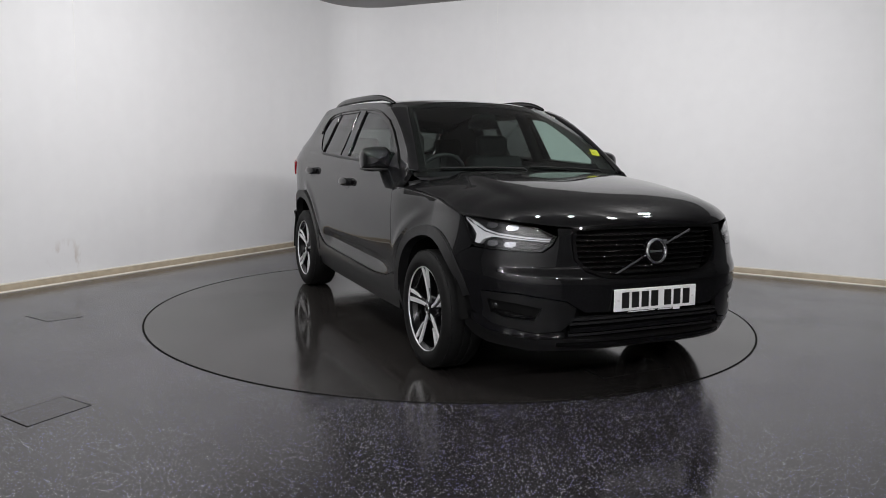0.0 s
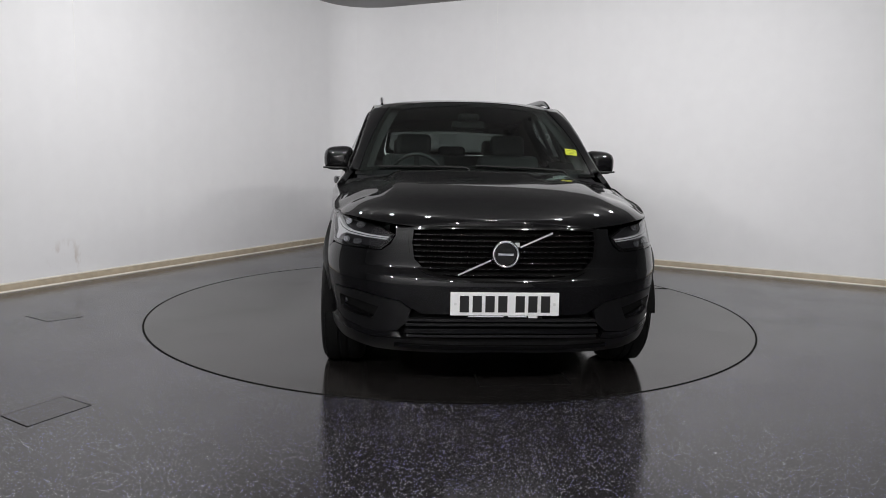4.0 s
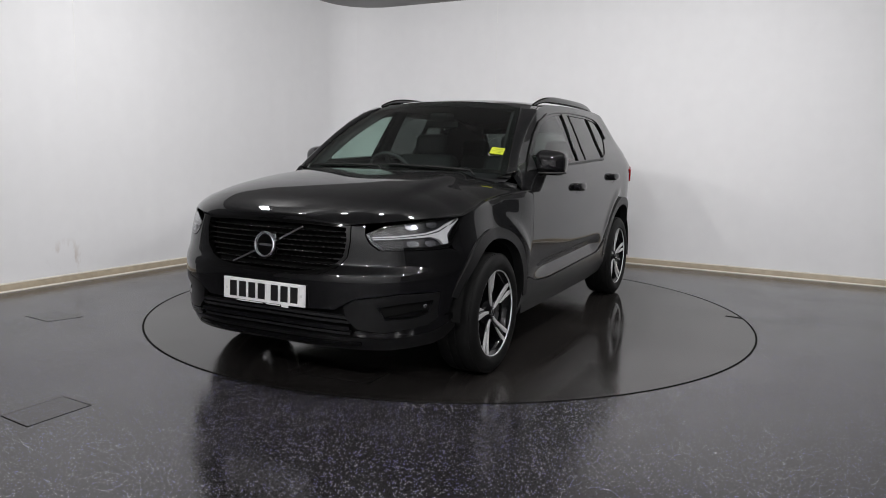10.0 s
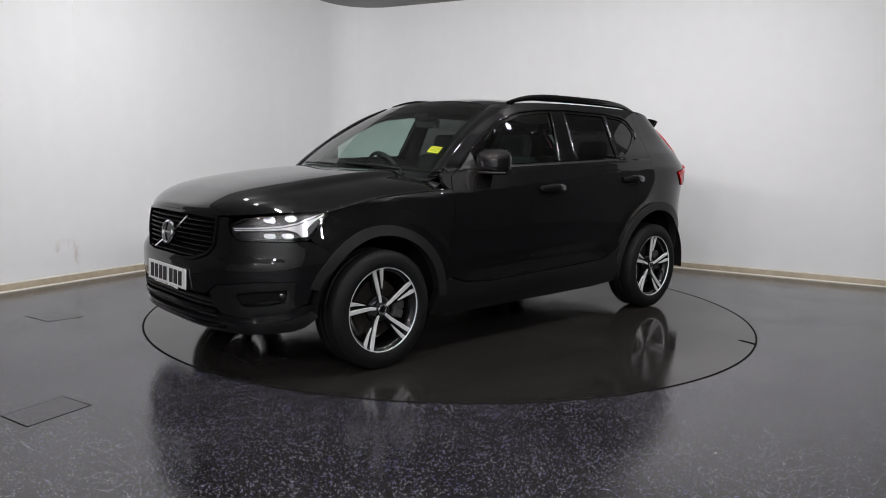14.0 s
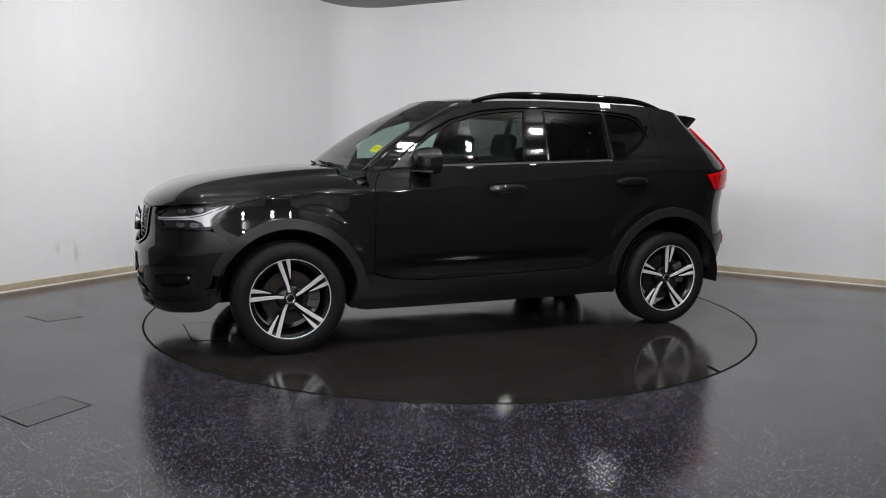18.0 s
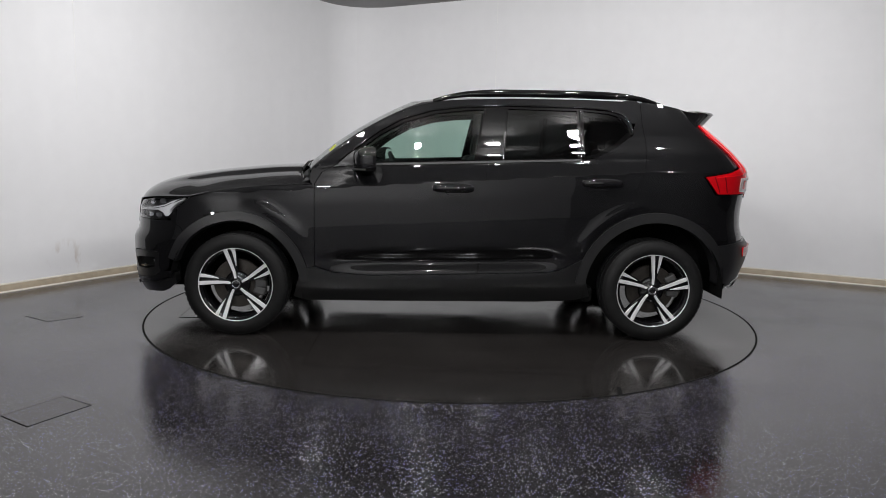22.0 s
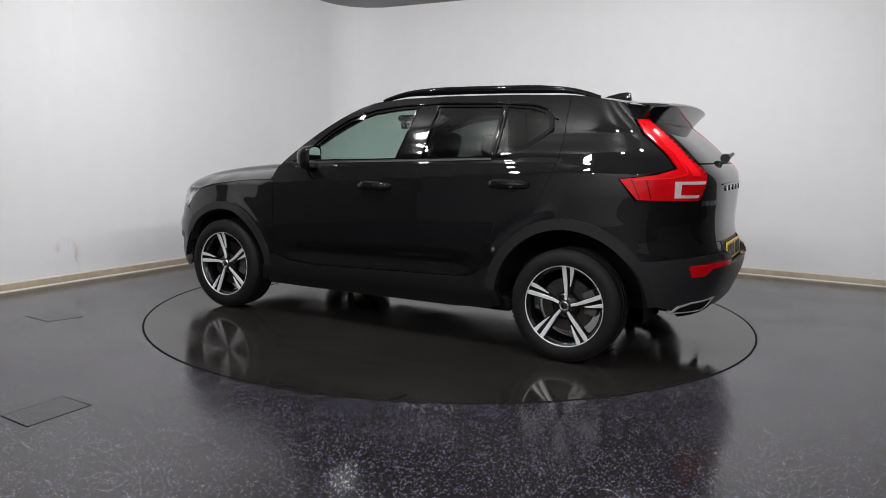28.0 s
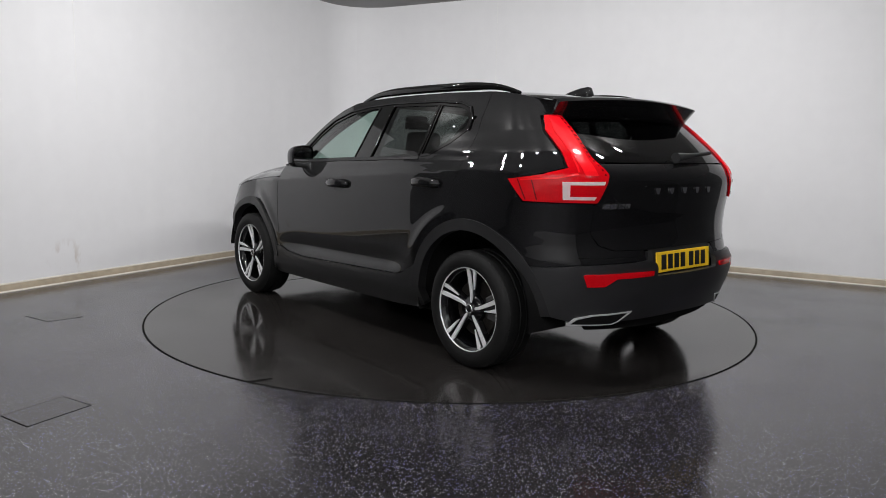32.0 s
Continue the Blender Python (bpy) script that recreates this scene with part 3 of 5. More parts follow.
def tube(name, path, radius, material, parent, label="", n=10, flat=1.0, radii=None):
    """A round or flattened bar along a path."""
    verts, faces = [], []
    pts = [Vector(p) for p in path]
    for i, p in enumerate(pts):
        d = (pts[min(i + 1, len(pts) - 1)] - pts[max(i - 1, 0)]).normalized()
        s = d.cross(Vector((0, 0, 1)))
        s = s.normalized() if s.length > 1e-4 else Vector((0, 1, 0))
        t = s.cross(d).normalized()
        r = radii[i] if radii else radius
        for k in range(n):
            a = 2 * math.pi * k / n
            verts.append(p + s * (r * math.cos(a)) + t * (r * flat * math.sin(a)))
    for i in range(len(pts) - 1):
        for k in range(n):
            faces.append((i * n + k, i * n + (k + 1) % n, (i + 1) * n + (k + 1) % n, (i + 1) * n + k))
    faces += [tuple(range(n))[::-1], tuple((len(pts) - 1) * n + k for k in range(n))]
    ob = link_mesh(name, verts, faces, material, parent, label, smooth=True)
    mark_sharp(ob, 50)
    return ob


def grid_mesh(name, rows, material, parent, label="", flip=False, thick=0.0):
    """A smooth sheet from rows of points."""
    k = len(rows[0])
    verts = [p for r in rows for p in r]
    faces = []
    for i in range(len(rows) - 1):
        for j in range(k - 1):
            q = (i * k + j, i * k + j + 1, (i + 1) * k + j + 1, (i + 1) * k + j)
            faces.append(q[::-1] if flip else q)
    ob = link_mesh(name, verts, faces, material, parent, label, smooth=True)
    if thick:
        md = ob.modifiers.new("thickness", "SOLIDIFY")
        md.thickness, md.offset = thick, -1
    return ob


def rounded_box(name, size, at, bevel, material, parent, label="", turn=None, segs=3, smooth=True):
    ob = part(name, box_bm(size, at, bevel, turn, segs=segs), material, parent, label, smooth=smooth)
    mark_sharp(ob, 40)
    return ob


# ------------------------------------------------------------------ the car
car = tagged(new("car"), "glossy black five-door sport utility vehicle on a turntable", "car")

FRONT_ARCH, REAR_ARCH = 0.458, 0.50


HOOD_EDGE = spline([0.80, 1.0, 1.2, 1.4, 1.55, 1.66], [0.994, 0.986, 0.970, 0.946, 0.920, 0.893])


def hood_edge_z(x):
    """Height of the bonnet's side edge."""
    return HOOD_EDGE(x)


def door_low_z(x):
    """The doors' lower edge."""
    return float(np.interp(x, [-0.80, -0.74, -0.66, 0.5, 0.72, 0.85], [0.500, 0.468, 0.448, 0.414, 0.430, 0.468]))


def side_line(xs, fz):
    return [(x, fz(x)) for x in xs]


def build_side(side):
    s = side
    # ---- front wing
    wing = [(0.848, 0.455), (0.848, 0.992)] + side_line(list(np.linspace(0.9, 1.34, 16)), hood_edge_z)
    wing += [X(x, hood_edge_z(x)) for x in np.linspace(1.36, 1.632, 14)]
    wing += [X(1.70, 0.835), X(1.775, 0.752), X(1.765, 0.735), X(1.70, 0.70), X(1.672, 0.655)]
    wing += [(u, z) for u, z in arc(AXLE, HUB_Z, FRONT_ARCH, 46, 165)]
    patch("front_wing", wing, M_PAINT, car, side=s, step=0.02)
    # ---- front door: skin, handle, glass
    fd = [(0.838, 0.470)] + side_line([0.72, 0.5, 0.25, 0.0, -0.20], door_low_z)
    fd += [(-0.217, 0.6), (-0.226, 0.8), (-0.240, 1.02), (-0.246, belt_z(-0.246))]
    fd += side_line([0.0, 0.3, 0.6], belt_z) + [(0.74, 1.095), (0.80, 1.062), (0.838, 0.992)]
    door1 = patch("front_door", fd, M_PAINT, car, side=s, step=0.016)
    rd = [(-0.222, 0.6)] + side_line([-0.208, -0.4, -0.66, -0.74, -0.80], lambda x: door_low_z(x))
    rd += [(u, z) for u, z in arc(-AXLE, HUB_Z, REAR_ARCH, 20, 65, 14)]
    rd += [(-1.150, 0.90), (-1.195, 0.98), (-1.240, 1.08), (-1.268, 1.18), (-1.275, 1.30), (-1.262, 1.40), (-1.225, 1.415)]
    rd += [(-1.20, 1.335), (-1.085, 1.252), (-0.93, 1.178), (-0.80, belt_z(-0.80)), (-0.5, belt_z(-0.5)), (-0.254, belt_z(-0.254)), (-0.246, 1.02), (-0.232, 0.8)]
    door2 = patch("rear_door", rd, M_PAINT, car, side=s, step=0.016)
    for d, x, z in ((door1, -0.036, 0.978), (door2, -0.985, 1.026)):
        y = half_width(x, z)
        tilt = Matrix.Rotation(s * -0.05, 4, "Z")
        # flat near-black disc on the door stands in for the handle cup's shade
        cup = lathe([(0.001, 0.0005), (0.05, 0.001), (0.056, 0.004), (0.0565, -0.01)], 28)
        cv = [Vector((x + q[0] * 1.15 - 0.005, s * (y + q[1]), z - 0.012 + q[2] * 0.62)) for q in cup[0]]
        link_mesh("recess_shade_disc", cv, cup[1], M_DARK, d)
        path = [(x + 0.125 - 0.25 * i / 12, s * (y + 0.004 + 0.034 * math.sin(math.pi * min(1, max(0, i / 12))) ** 0.5), z + 0.004 * math.sin(math.pi * i / 12))
                for i in range(13)]
        rad = [0.011 + 0.008 * math.sin(math.pi * i / 12) ** 0.5 for i in range(13)]
        tube("door_handle", path, 0.015, M_PAINT, d, "gloss black pull handle", 12, 1.6, rad)
    # ---- side glass and its frame
    top = [(0.735, 1.098), (0.60, 1.212), (0.45, 1.325), (0.30, 1.408), (0.10, 1.468), (-0.10, 1.494), (-0.40, 1.508), (-0.86, 1.503), (-1.06, 1.488), (-1.145, 1.462), (-1.188, 1.40), (-1.198, 1.345)]
    low = [(-1.09, 1.258), (-0.95, 1.187), (-0.85, belt_z(-0.85) + 0.006), (-0.5, belt_z(-0.5) + 0.006), (-0.2, belt_z(-0.2) + 0.006), (0.3, belt_z(0.3) + 0.006), (0.60, belt_z(0.6) + 0.006)]

    def top_z(x):
        return float(np.interp(-x, [-p[0] for p in top], [p[1] for p in top]))
    rim = 0.017
    g1 = [(0.685, 1.118)] + [(x - 0.012, z - rim) for x, z in top[1:6]] + [(-0.236, 1.484), (-0.168, 1.160), (0.3, 1.141), (0.6, 1.130)]
    g2 = [(-0.392, 1.491), (-0.84, 1.486), (-0.832, 1.182), (-0.5, 1.170), (-0.345, 1.165)]
    g3 = [(-0.882, 1.486), (-1.05, 1.471), (-1.125, 1.448), (-1.165, 1.395), (-1.172, 1.352), (-1.075, 1.277), (-0.945, 1.207), (-0.872, 1.188)]
    patch("window_frame", dense(top, 0.03, False) + low, M_GLOSS, car, off=0.002, holes=[g1, g2, g3], side=s, step=0.03, depth=0.02, label="gloss black window surround")
    line = [(0.70, 1.135)] + [(x, z + 0.006) for x, z in top[1:]] + [(-1.19, 1.335)]
    tube("trim_strip", [Vector((skin(x, z).x, s * (skin(x, z).y + 0.004), z)) for x, z in dense(line, 0.03, False)], 0.0075, M_GLOSS, car, "", 8)
    for (x0, z0), (x1, z1) in (((-0.168, 1.160), (-0.238, 1.492)), ((-0.352, 1.165), (-0.386, 1.495)), ((-0.852, 1.182), (-0.861, 1.490))):
        pts = [(x0 + (x1 - x0) * q, z0 + (z1 - z0) * q) for q in np.linspace(0, 1, 9)]
        tube("trim_strip", [Vector((x, s * (skin(x, z).y + 0.003), z)) for x, z in pts], 0.006, M_GLOSS, car, "", 8)
    for d, g, m, lab in ((door1, g1, M_GLASSF, "green-tinted front door glass"), (door2, g2, M_GLASSR, "dark privacy glass"), (door2, g3, M_GLASSR, "dark quarter light")):
        ob = patch("window", g, m, d, off=-0.004, side=s, step=0.05, depth=0.0, label=lab)
    # rubber strip between pane and skin
    belt = side_line([-0.85, -0.5, -0.2, 0.3, 0.6], lambda x: belt_z(x) - 0.006) + [(0.70, 1.100)] + [(0.60, belt_z(0.6) + 0.010)] + side_line([0.3, -0.2, -0.5, -0.85], lambda x: belt_z(x) + 0.010)
    patch("belt_seal", belt, M_CLAD, car, off=0.006, side=s, step=0.04, depth=0.012)
    # ---- roof side with the front pillar
    up = [(0.82, 1.085), (0.735, 1.103), (0.60, 1.218), (0.45, 1.331), (0.30, 1.415), (0.10, 1.476), (-0.10, 1.502), (-0.40, 1.516), (-0.86, 1.511), (-1.06, 1.497), (-1.15, 1.470), (-1.195, 1.42), (-1.262, 1.407)]
    up += [(-1.262, 1.50), (-1.262, 1.552), (-0.9, 1.560), (-0.42, 1.558), (-0.1, 1.546), (0.10, 1.526), (0.25, 1.482), (0.40, 1.412), (0.55, 1.325), (0.70, 1.218), (0.83, 1.115)]
    patch("roof_side", up, M_PAINT, car, side=s, step=0.03, depth=0.02)
    patch("pillar_foot", [(0.866, 0.997), (0.846, 0.997), (0.812, 1.064), (0.750, 1.100), (0.74, 1.106), (0.83, 1.113), (0.868, 1.085), (0.880, 1.03)], M_PAINT, car, off=-0.002, side=s, step=0.02, depth=0.03)
    # ---- rear quarter, bounded by the tail lamp
    q = [(-1.158, 0.905), (-1.203, 0.98), (-1.248, 1.08), (-1.276, 1.18), (-1.283, 1.30), (-1.270, 1.405), (-1.270, 1.552)]
    q += [X(x, ROOF_EDGE(x) + 0.002) for x in (-1.36, -1.45, -1.53, -1.58)] + [X(-1.62, 1.478), R(0.588, 1.420), R(0.676, 1.414)]
    q += [R(0.727, 1.33), R(0.747, 1.22), R(0.767, 1.146), X(-1.83, 1.118), X(-1.628, 1.082), X(-1.722, 0.96), R(0.650, 0.957), R(0.652, 0.81), R(0.612, 0.745), R(0.53, 0.716), R(0.33, 0.712), R(0.33, 0.666)]
    q += [R(0.45, 0.662), R(0.735, 0.650), X(-1.90, 0.642), X(-1.745, 0.632)] + [X(u, z) for u, z in arc(-AXLE, HUB_Z, REAR_ARCH, 143, 66)]
    patch("rear_quarter_panel", q, M_PAINT, car, side=s, step=0.022)
    # ---- sills and wheel arch cladding
    sill = [(0.985, 0.262), (0.935, 0.435)] + side_line([0.85, 0.72, 0.5, 0.0, -0.4, -0.66, -0.74, -0.80], lambda x: door_low_z(x) - 0.008)
    sill += [(-0.872, 0.53), (-0.905, 0.40), (-0.94, 0.29), (-0.85, 0.262), (-0.6, 0.247), (0.6, 0.238), (0.9, 0.238)]
    patch("sill_cladding", sill, M_SATIN, car, off=0.008, side=s, step=0.04, depth=0.05, label="satin black plastic sill")
    for cx, r0, r1, a0, a1, nm in ((AXLE, 0.412, 0.470, 20, 176, "front"), (-AXLE, 0.448, 0.512, 6, 176, "rear")):
        def xm(pts):
            return [X(max(min(u, 2.05), -2.0), z) for u, z in pts]
        ring = xm(arc(cx, HUB_Z, r1, a0, a1, 40)) + xm(arc(cx, HUB_Z, r0, a1, a0, 40))
        patch("wheel_arch", ring, M_CLAD, car, off=lambda u, z: 0.004 + 0.009 * (1 - step01(1.45, 1.70, abs(u)) * step01(0.66, 0.52, z)), side=s, step=0.03, depth=0.06, label="matt charcoal plastic wheel arch", gap=0.02)
        # liner inside the arch
        rows = []
        for k in range(25):
            a = radians((4 if cx > 0 else -10) + (188 if cx > 0 else 196) * k / 24)
            rr = r0 + 0.012
            rows.append([(cx + rr * math.cos(a), s * y, HUB_Z + rr * math.sin(a)) for y in (0.52, 0.70, 0.89)])
        grid_mesh("arch_liner", rows, M_DARK, car)
        disc = [(cx, s * 0.52, HUB_Z)] + [(cx + (r0 + 0.012) * math.cos(radians((4 if cx > 0 else -10) + (188 if cx > 0 else 196) * k / 24)), s * 0.52, HUB_Z + (r0 + 0.012) * math.sin(radians((4 if cx > 0 else -10) + (188 if cx > 0 else 196) * k / 24))) for k in range(25)]
        link_mesh("liner_wall", disc, [(0, k, k + 1) for k in range(1, 25)], M_DARK, car)
    # ---- tail lamp
    lamp = [R(0.668, 1.405), R(0.583, 1.408), R(0.622, 1.19), R(0.583, 1.108), R(0.628, 0.985), R(0.640, 0.968), X(-1.735, 0.970), X(-1.645, 1.078), X(-1.835, 1.108), R(0.757, 1.136), R(0.737, 1.22), R(0.717, 1.33)]
    tl = patch("tail_lamp", lamp, M_RED, car, off=0.012, side=s, step=0.025, depth=0.010, label="red tail lamp lens")
    patch("lamp_back", lamp, M_DARK, tl, off=-0.002, side=s, step=0.05, depth=0.0)
    guide = [R(0.652, 1.395), R(0.606, 1.395), R(0.648, 1.19), R(0.640, 1.10), R(0.700, 1.10), R(0.705, 1.2), R(0.688, 1.33)]
    patch("light_guide", guide, M_REDGLOW, tl, off=0.0145, side=s, step=0.03, depth=0.004)
    for a, b in ((-1.775, -1.80), (-1.70, -1.745)):
        patch("divider", [X(a, 1.082), X(a - 0.006, 1.082), X(b - 0.006, 0.978), X(b, 0.978)], M_REDDARK, tl, off=0.0135, side=s, step=0.03, depth=0.004)
    edge = [R(0.712, 1.20), R(0.705, 1.205), R(0.722, 1.115), R(0.800, 1.094), X(-1.72, 1.080), X(-1.72, 1.074), R(0.800, 1.087), R(0.730, 1.106)]
    patch("light_guide", edge, M_REDGLOW, tl, off=0.0150, side=s, step=0.02, depth=0.003)
    for i in range(14):
        zz = 1.385 - 0.0215 * i
        yy = float(np.interp(zz, [1.10, 1.19, 1.40], [0.600, 0.632, 0.596]))
        patch("light_dot", [R(yy + 0.006, zz - 0.004), R(yy - 0.003, zz - 0.004), R(yy - 0.003, zz + 0.004), R(yy + 0.006, zz + 0.004)], M_REDDARK, tl, off=0.0135, side=s, step=0.03, depth=0.003)
    sq = [R(0.790, 1.072), R(0.610, 1.074), R(0.616, 1.059), R(0.762, 1.058), R(0.757, 1.000), R(0.648, 0.999), R(0.655, 0.984), R(0.780, 0.984)]
    patch("reversing_lamp", sq, M_CLEARLENS, tl, off=0.016, side=s, step=0.02, depth=0.005, label="clear bracket-shaped lens")
    # ---- headlamp
    head = [F(0.525, 0.812), F(0.60, 0.850), X(1.90, 0.872), X(1.80, 0.882), X(1.70, 0.890), X(1.640, 0.888), X(1.705, 0.832), X(1.778, 0.752), X(1.80, 0.742), X(1.88, 0.738), F(0.595, 0.736), F(0.55, 0.772)]
    hl = patch("headlamp", [F(0.53, 0.810), F(0.60, 0.845), X(1.90, 0.868), X(1.80, 0.878), X(1.70, 0.884), X(1.655, 0.882), X(1.715, 0.828), X(1.785, 0.757), X(1.88, 0.743), F(0.60, 0.741), F(0.555, 0.775)],
               M_HOUSE, car, off=-0.032, side=s, step=0.03, depth=0.0, label="headlamp with white hammer-shaped light guide")
    patch("lens", head, M_LENS, hl, off=0.001, side=s, step=0.025, depth=0.0)
    patch("bezel", head, M_GLOSS, hl, off=0.0, holes=[[F(0.540, 0.810), F(0.605, 0.846), X(1.90, 0.868), X(1.80, 0.878), X(1.70, 0.885), X(1.668, 0.883), X(1.722, 0.830), X(1.79, 0.764), X(1.88, 0.752), F(0.605, 0.751), F(0.57, 0.775)]], side=s, step=0.02, depth=0.034)
    bar = [F(0.548, 0.784), F(0.552, 0.800), F(0.65, 0.806), X(1.90, 0.818), X(1.83, 0.834), X(1.770, 0.861), X(1.692, 0.883), X(1.695, 0.871), X(1.752, 0.838), X(1.788, 0.804), X(1.79, 0.762), X(1.815, 0.756), X(1.838, 0.784), X(1.88, 0.799), F(0.65, 0.790)]
    patch("light_guide", bar, M_DRL, hl, off=-0.006, side=s, step=0.02, depth=0.022, label="white light guide")
    groove = [F(0.552, 0.790), F(0.552, 0.7935), F(0.65, 0.7985), X(1.90, 0.8105), X(1.83, 0.8265), X(1.775, 0.850), X(1.772, 0.846), X(1.83, 0.821), X(1.90, 0.8065), F(0.65, 0.7945)]
    patch("guide_groove", groove, M_HOUSE, hl, off=-0.0052, side=s, step=0.02, depth=0.003)
    for k in range(3):
        dz = 0.0075 * k
        rib = [X(1.762 - 0.012 * k, 0.852 + dz), X(1.705 - 0.004 * k, 0.873 + 0.004 * k), X(1.705 - 0.004 * k, 0.8705 + 0.004 * k), X(1.762 - 0.012 * k, 0.8485 + dz)]
        patch("guide_groove", rib, M_HOUSE, hl, off=-0.0050, side=s, step=0.02, depth=0.003)
    for x, z, w in ((1.945, 0.848, 0.024), (1.855, 0.856, 0.028), (1.955, 0.766, 0.024), (1.880, 0.768, 0.027)):
        for q in (-1, 1):
            cup = [X(x, z - 0.015), X(x + q * w * 0.55, z - 0.013), X(x + q * w, z - 0.004), X(x + q * w * 0.85, z + 0.012), X(x, z + 0.015)]
            patch("reflector", cup if q > 0 else cup[::-1], M_REFLECTOR, hl, off=lambda u, zz, x=x, z=z: -0.026 + 0.35 * abs(skin(u, zz).x - x) + 0.3 * abs(zz - z), side=s, step=0.008, depth=0.006, label="chrome lamp reflector")
    # ---- fog lamp bay
    trim = [F(0.445, 0.462), F(0.50, 0.498), F(0.70, 0.528), X(1.862, 0.528), X(1.868, 0.44), X(1.858, 0.402), F(0.78, 0.368), F(0.62, 0.336), F(0.51, 0.352), F(0.46, 0.40)]
    pocket = [F(0.60, 0.462), F(0.70, 0.482), X(1.895, 0.492), X(1.905, 0.425), F(0.74, 0.405), F(0.63, 0.400)]
    fb = patch("fog_lamp_bay", trim, M_SATIN, car, off=0.001, holes=[pocket], side=s, step=0.025, depth=0.022, label="satin black fog lamp surround")
    patch("pocket_back", [F(0.59, 0.47), F(0.70, 0.49), X(1.885, 0.50), X(1.895, 0.415), F(0.74, 0.395), F(0.62, 0.39)], M_DARK, fb, off=-0.020, side=s, step=0.03, depth=0.0)
    patch("blade", [F(0.62, 0.408), F(0.735, 0.412), X(1.915, 0.432), X(1.915, 0.440), F(0.735, 0.436), F(0.63, 0.412)], M_GLOSS, fb, off=-0.008, side=s, step=0.02, depth=0.016)
    c = skin(ux(1.935, 0.462), 0.462)
    v, f = lathe([(0.0, 0.004), (0.012, 0.002), (0.017, -0.004), (0.020, 0.0), (0.022, -0.02)], 24)
    turn = Matrix.Translation((c.x - 0.022, s * (c.y - 0.012), 0.462)) @ Matrix.Rotation(s * radians(-42), 4, "Z") @ Matrix.Rotation(radians(0 if s > 0 else 180), 4, "Z")
    link_mesh("fog_lamp", [turn @ Vector(q) for q in v], f, M_REFLECTOR, fb, smooth=True)
    lip = [X(1.748, 0.408), X(1.855, 0.398), F(0.78, 0.364), F(0.62, 0.332), F(0.50, 0.345), F(0.49, 0.318), F(0.62, 0.306), F(0.79, 0.335), X(1.80, 0.368)]
    patch("bumper_lip", lip, M_PAINT, car, off=0.003, side=s, step=0.025, depth=0.02)
    # ---- door mirror
    cx, cz = 0.520, 1.150
    v, f = lathe([(0.0, -1.0), (0.38, -0.97), (0.62, -0.86), (0.80, -0.66), (0.92, -0.38), (0.98, -0.05), (1.0, 0.25), (0.99, 0.5), (0.965, 0.62)], 40)
    sh = []
    for x, h, z in v:
        p = 3.4
        n = (abs(x) ** p + abs(z) ** p) ** (1 / p)
        r = math.hypot(x, z)
        k = r / n if n > 1e-6 else 1
        yy, zz = x * k, z * k
        sh.append((cx - h * 0.078 - 0.025 * yy, s * (0.905 + yy * 0.098 - 0.010 * h), cz + zz * 0.080 - 0.006 * yy + 0.006 * h))
    mir = link_mesh("door_mirror", sh, f if s < 0 else [q[::-1] for q in f], M_PAINT, car, "gloss black door mirror", smooth=True)
    v2 = [(cx - 0.036, s * (0.905 + 0.09 * math.cos(2 * math.pi * i / 40) * (1 / max(abs(math.cos(2 * math.pi * i / 40)), abs(math.sin(2 * math.pi * i / 40)))) ** 0.45),
           cz + 0.071 * math.sin(2 * math.pi * i / 40) * (1 / max(abs(math.cos(2 * math.pi * i / 40)), abs(math.sin(2 * math.pi * i / 40)))) ** 0.45) for i in range(40)]
    v2 = [(x - 0.012 - 0.25 * (abs(y) - 0.905), y, z) for x, y, z in v2]
    link_mesh("mirror_glass", v2, [tuple(range(40))], M_MIRROR, mir)
    tube("mirror_arm", [(0.56, s * 0.80, 1.052), (0.555, s * 0.835, 1.070), (0.545, s * 0.865, 1.092), (0.535, s * 0.89, 1.115)], 0.03, M_GLOSS, mir, "", 12, 0.55, [0.045, 0.042, 0.040, 0.045])
    strip = [(cx + 0.085 * math.cos(a), s * (0.905 + 0.098 * math.sin(a)), cz - 0.062) for a in [radians(-50 + 12 * i) for i in range(13)]]
    tube("turn_lamp", strip, 0.006, M_CLAD, mir, "", 8)
    patch("mirror_base", [(0.735, 1.092), (0.60, 1.205), (0.59, 1.118), (0.60, 1.116), (0.66, 1.108)], M_CLAD, car, off=0.006, side=s, step=0.03, depth=0.012)
    # ---- roof rail
    path = []
    for i in range(33):
        x = 0.10 - 1.52 * i / 32
        rise = min(1, 5.5 * i / 32, 5.5 * (32 - i) / 32)
        path.append((x, s * (0.628 - 0.05 * ((x + 0.5) / 0.9) ** 2 * 0.5), roof_z(x, 0.62) + 0.004 + 0.030 * math.sin(rise * math.pi / 2)))
    tube("roof_rail", path, 0.018, M_GLOSS, car, "gloss black roof rail", 14, 1.5, [0.008 + 0.009 * min(1, 4 * i / 32, 4 * (32 - i) / 32) for i in range(33)])


ROOF = spline([-1.80, -1.60, -1.30, -0.90, -0.45, 0.0, 0.28, 0.40], [1.500, 1.535, 1.570, 1.594, 1.600, 1.588, 1.556, 1.53])
ROOF_EDGE = spline([-1.80, -1.60, -1.262, -0.9, -0.42, -0.1, 0.10, 0.25, 0.4], [1.44, 1.498, 1.550, 1.558, 1.556, 1.544, 1.524, 1.480, 1.41])


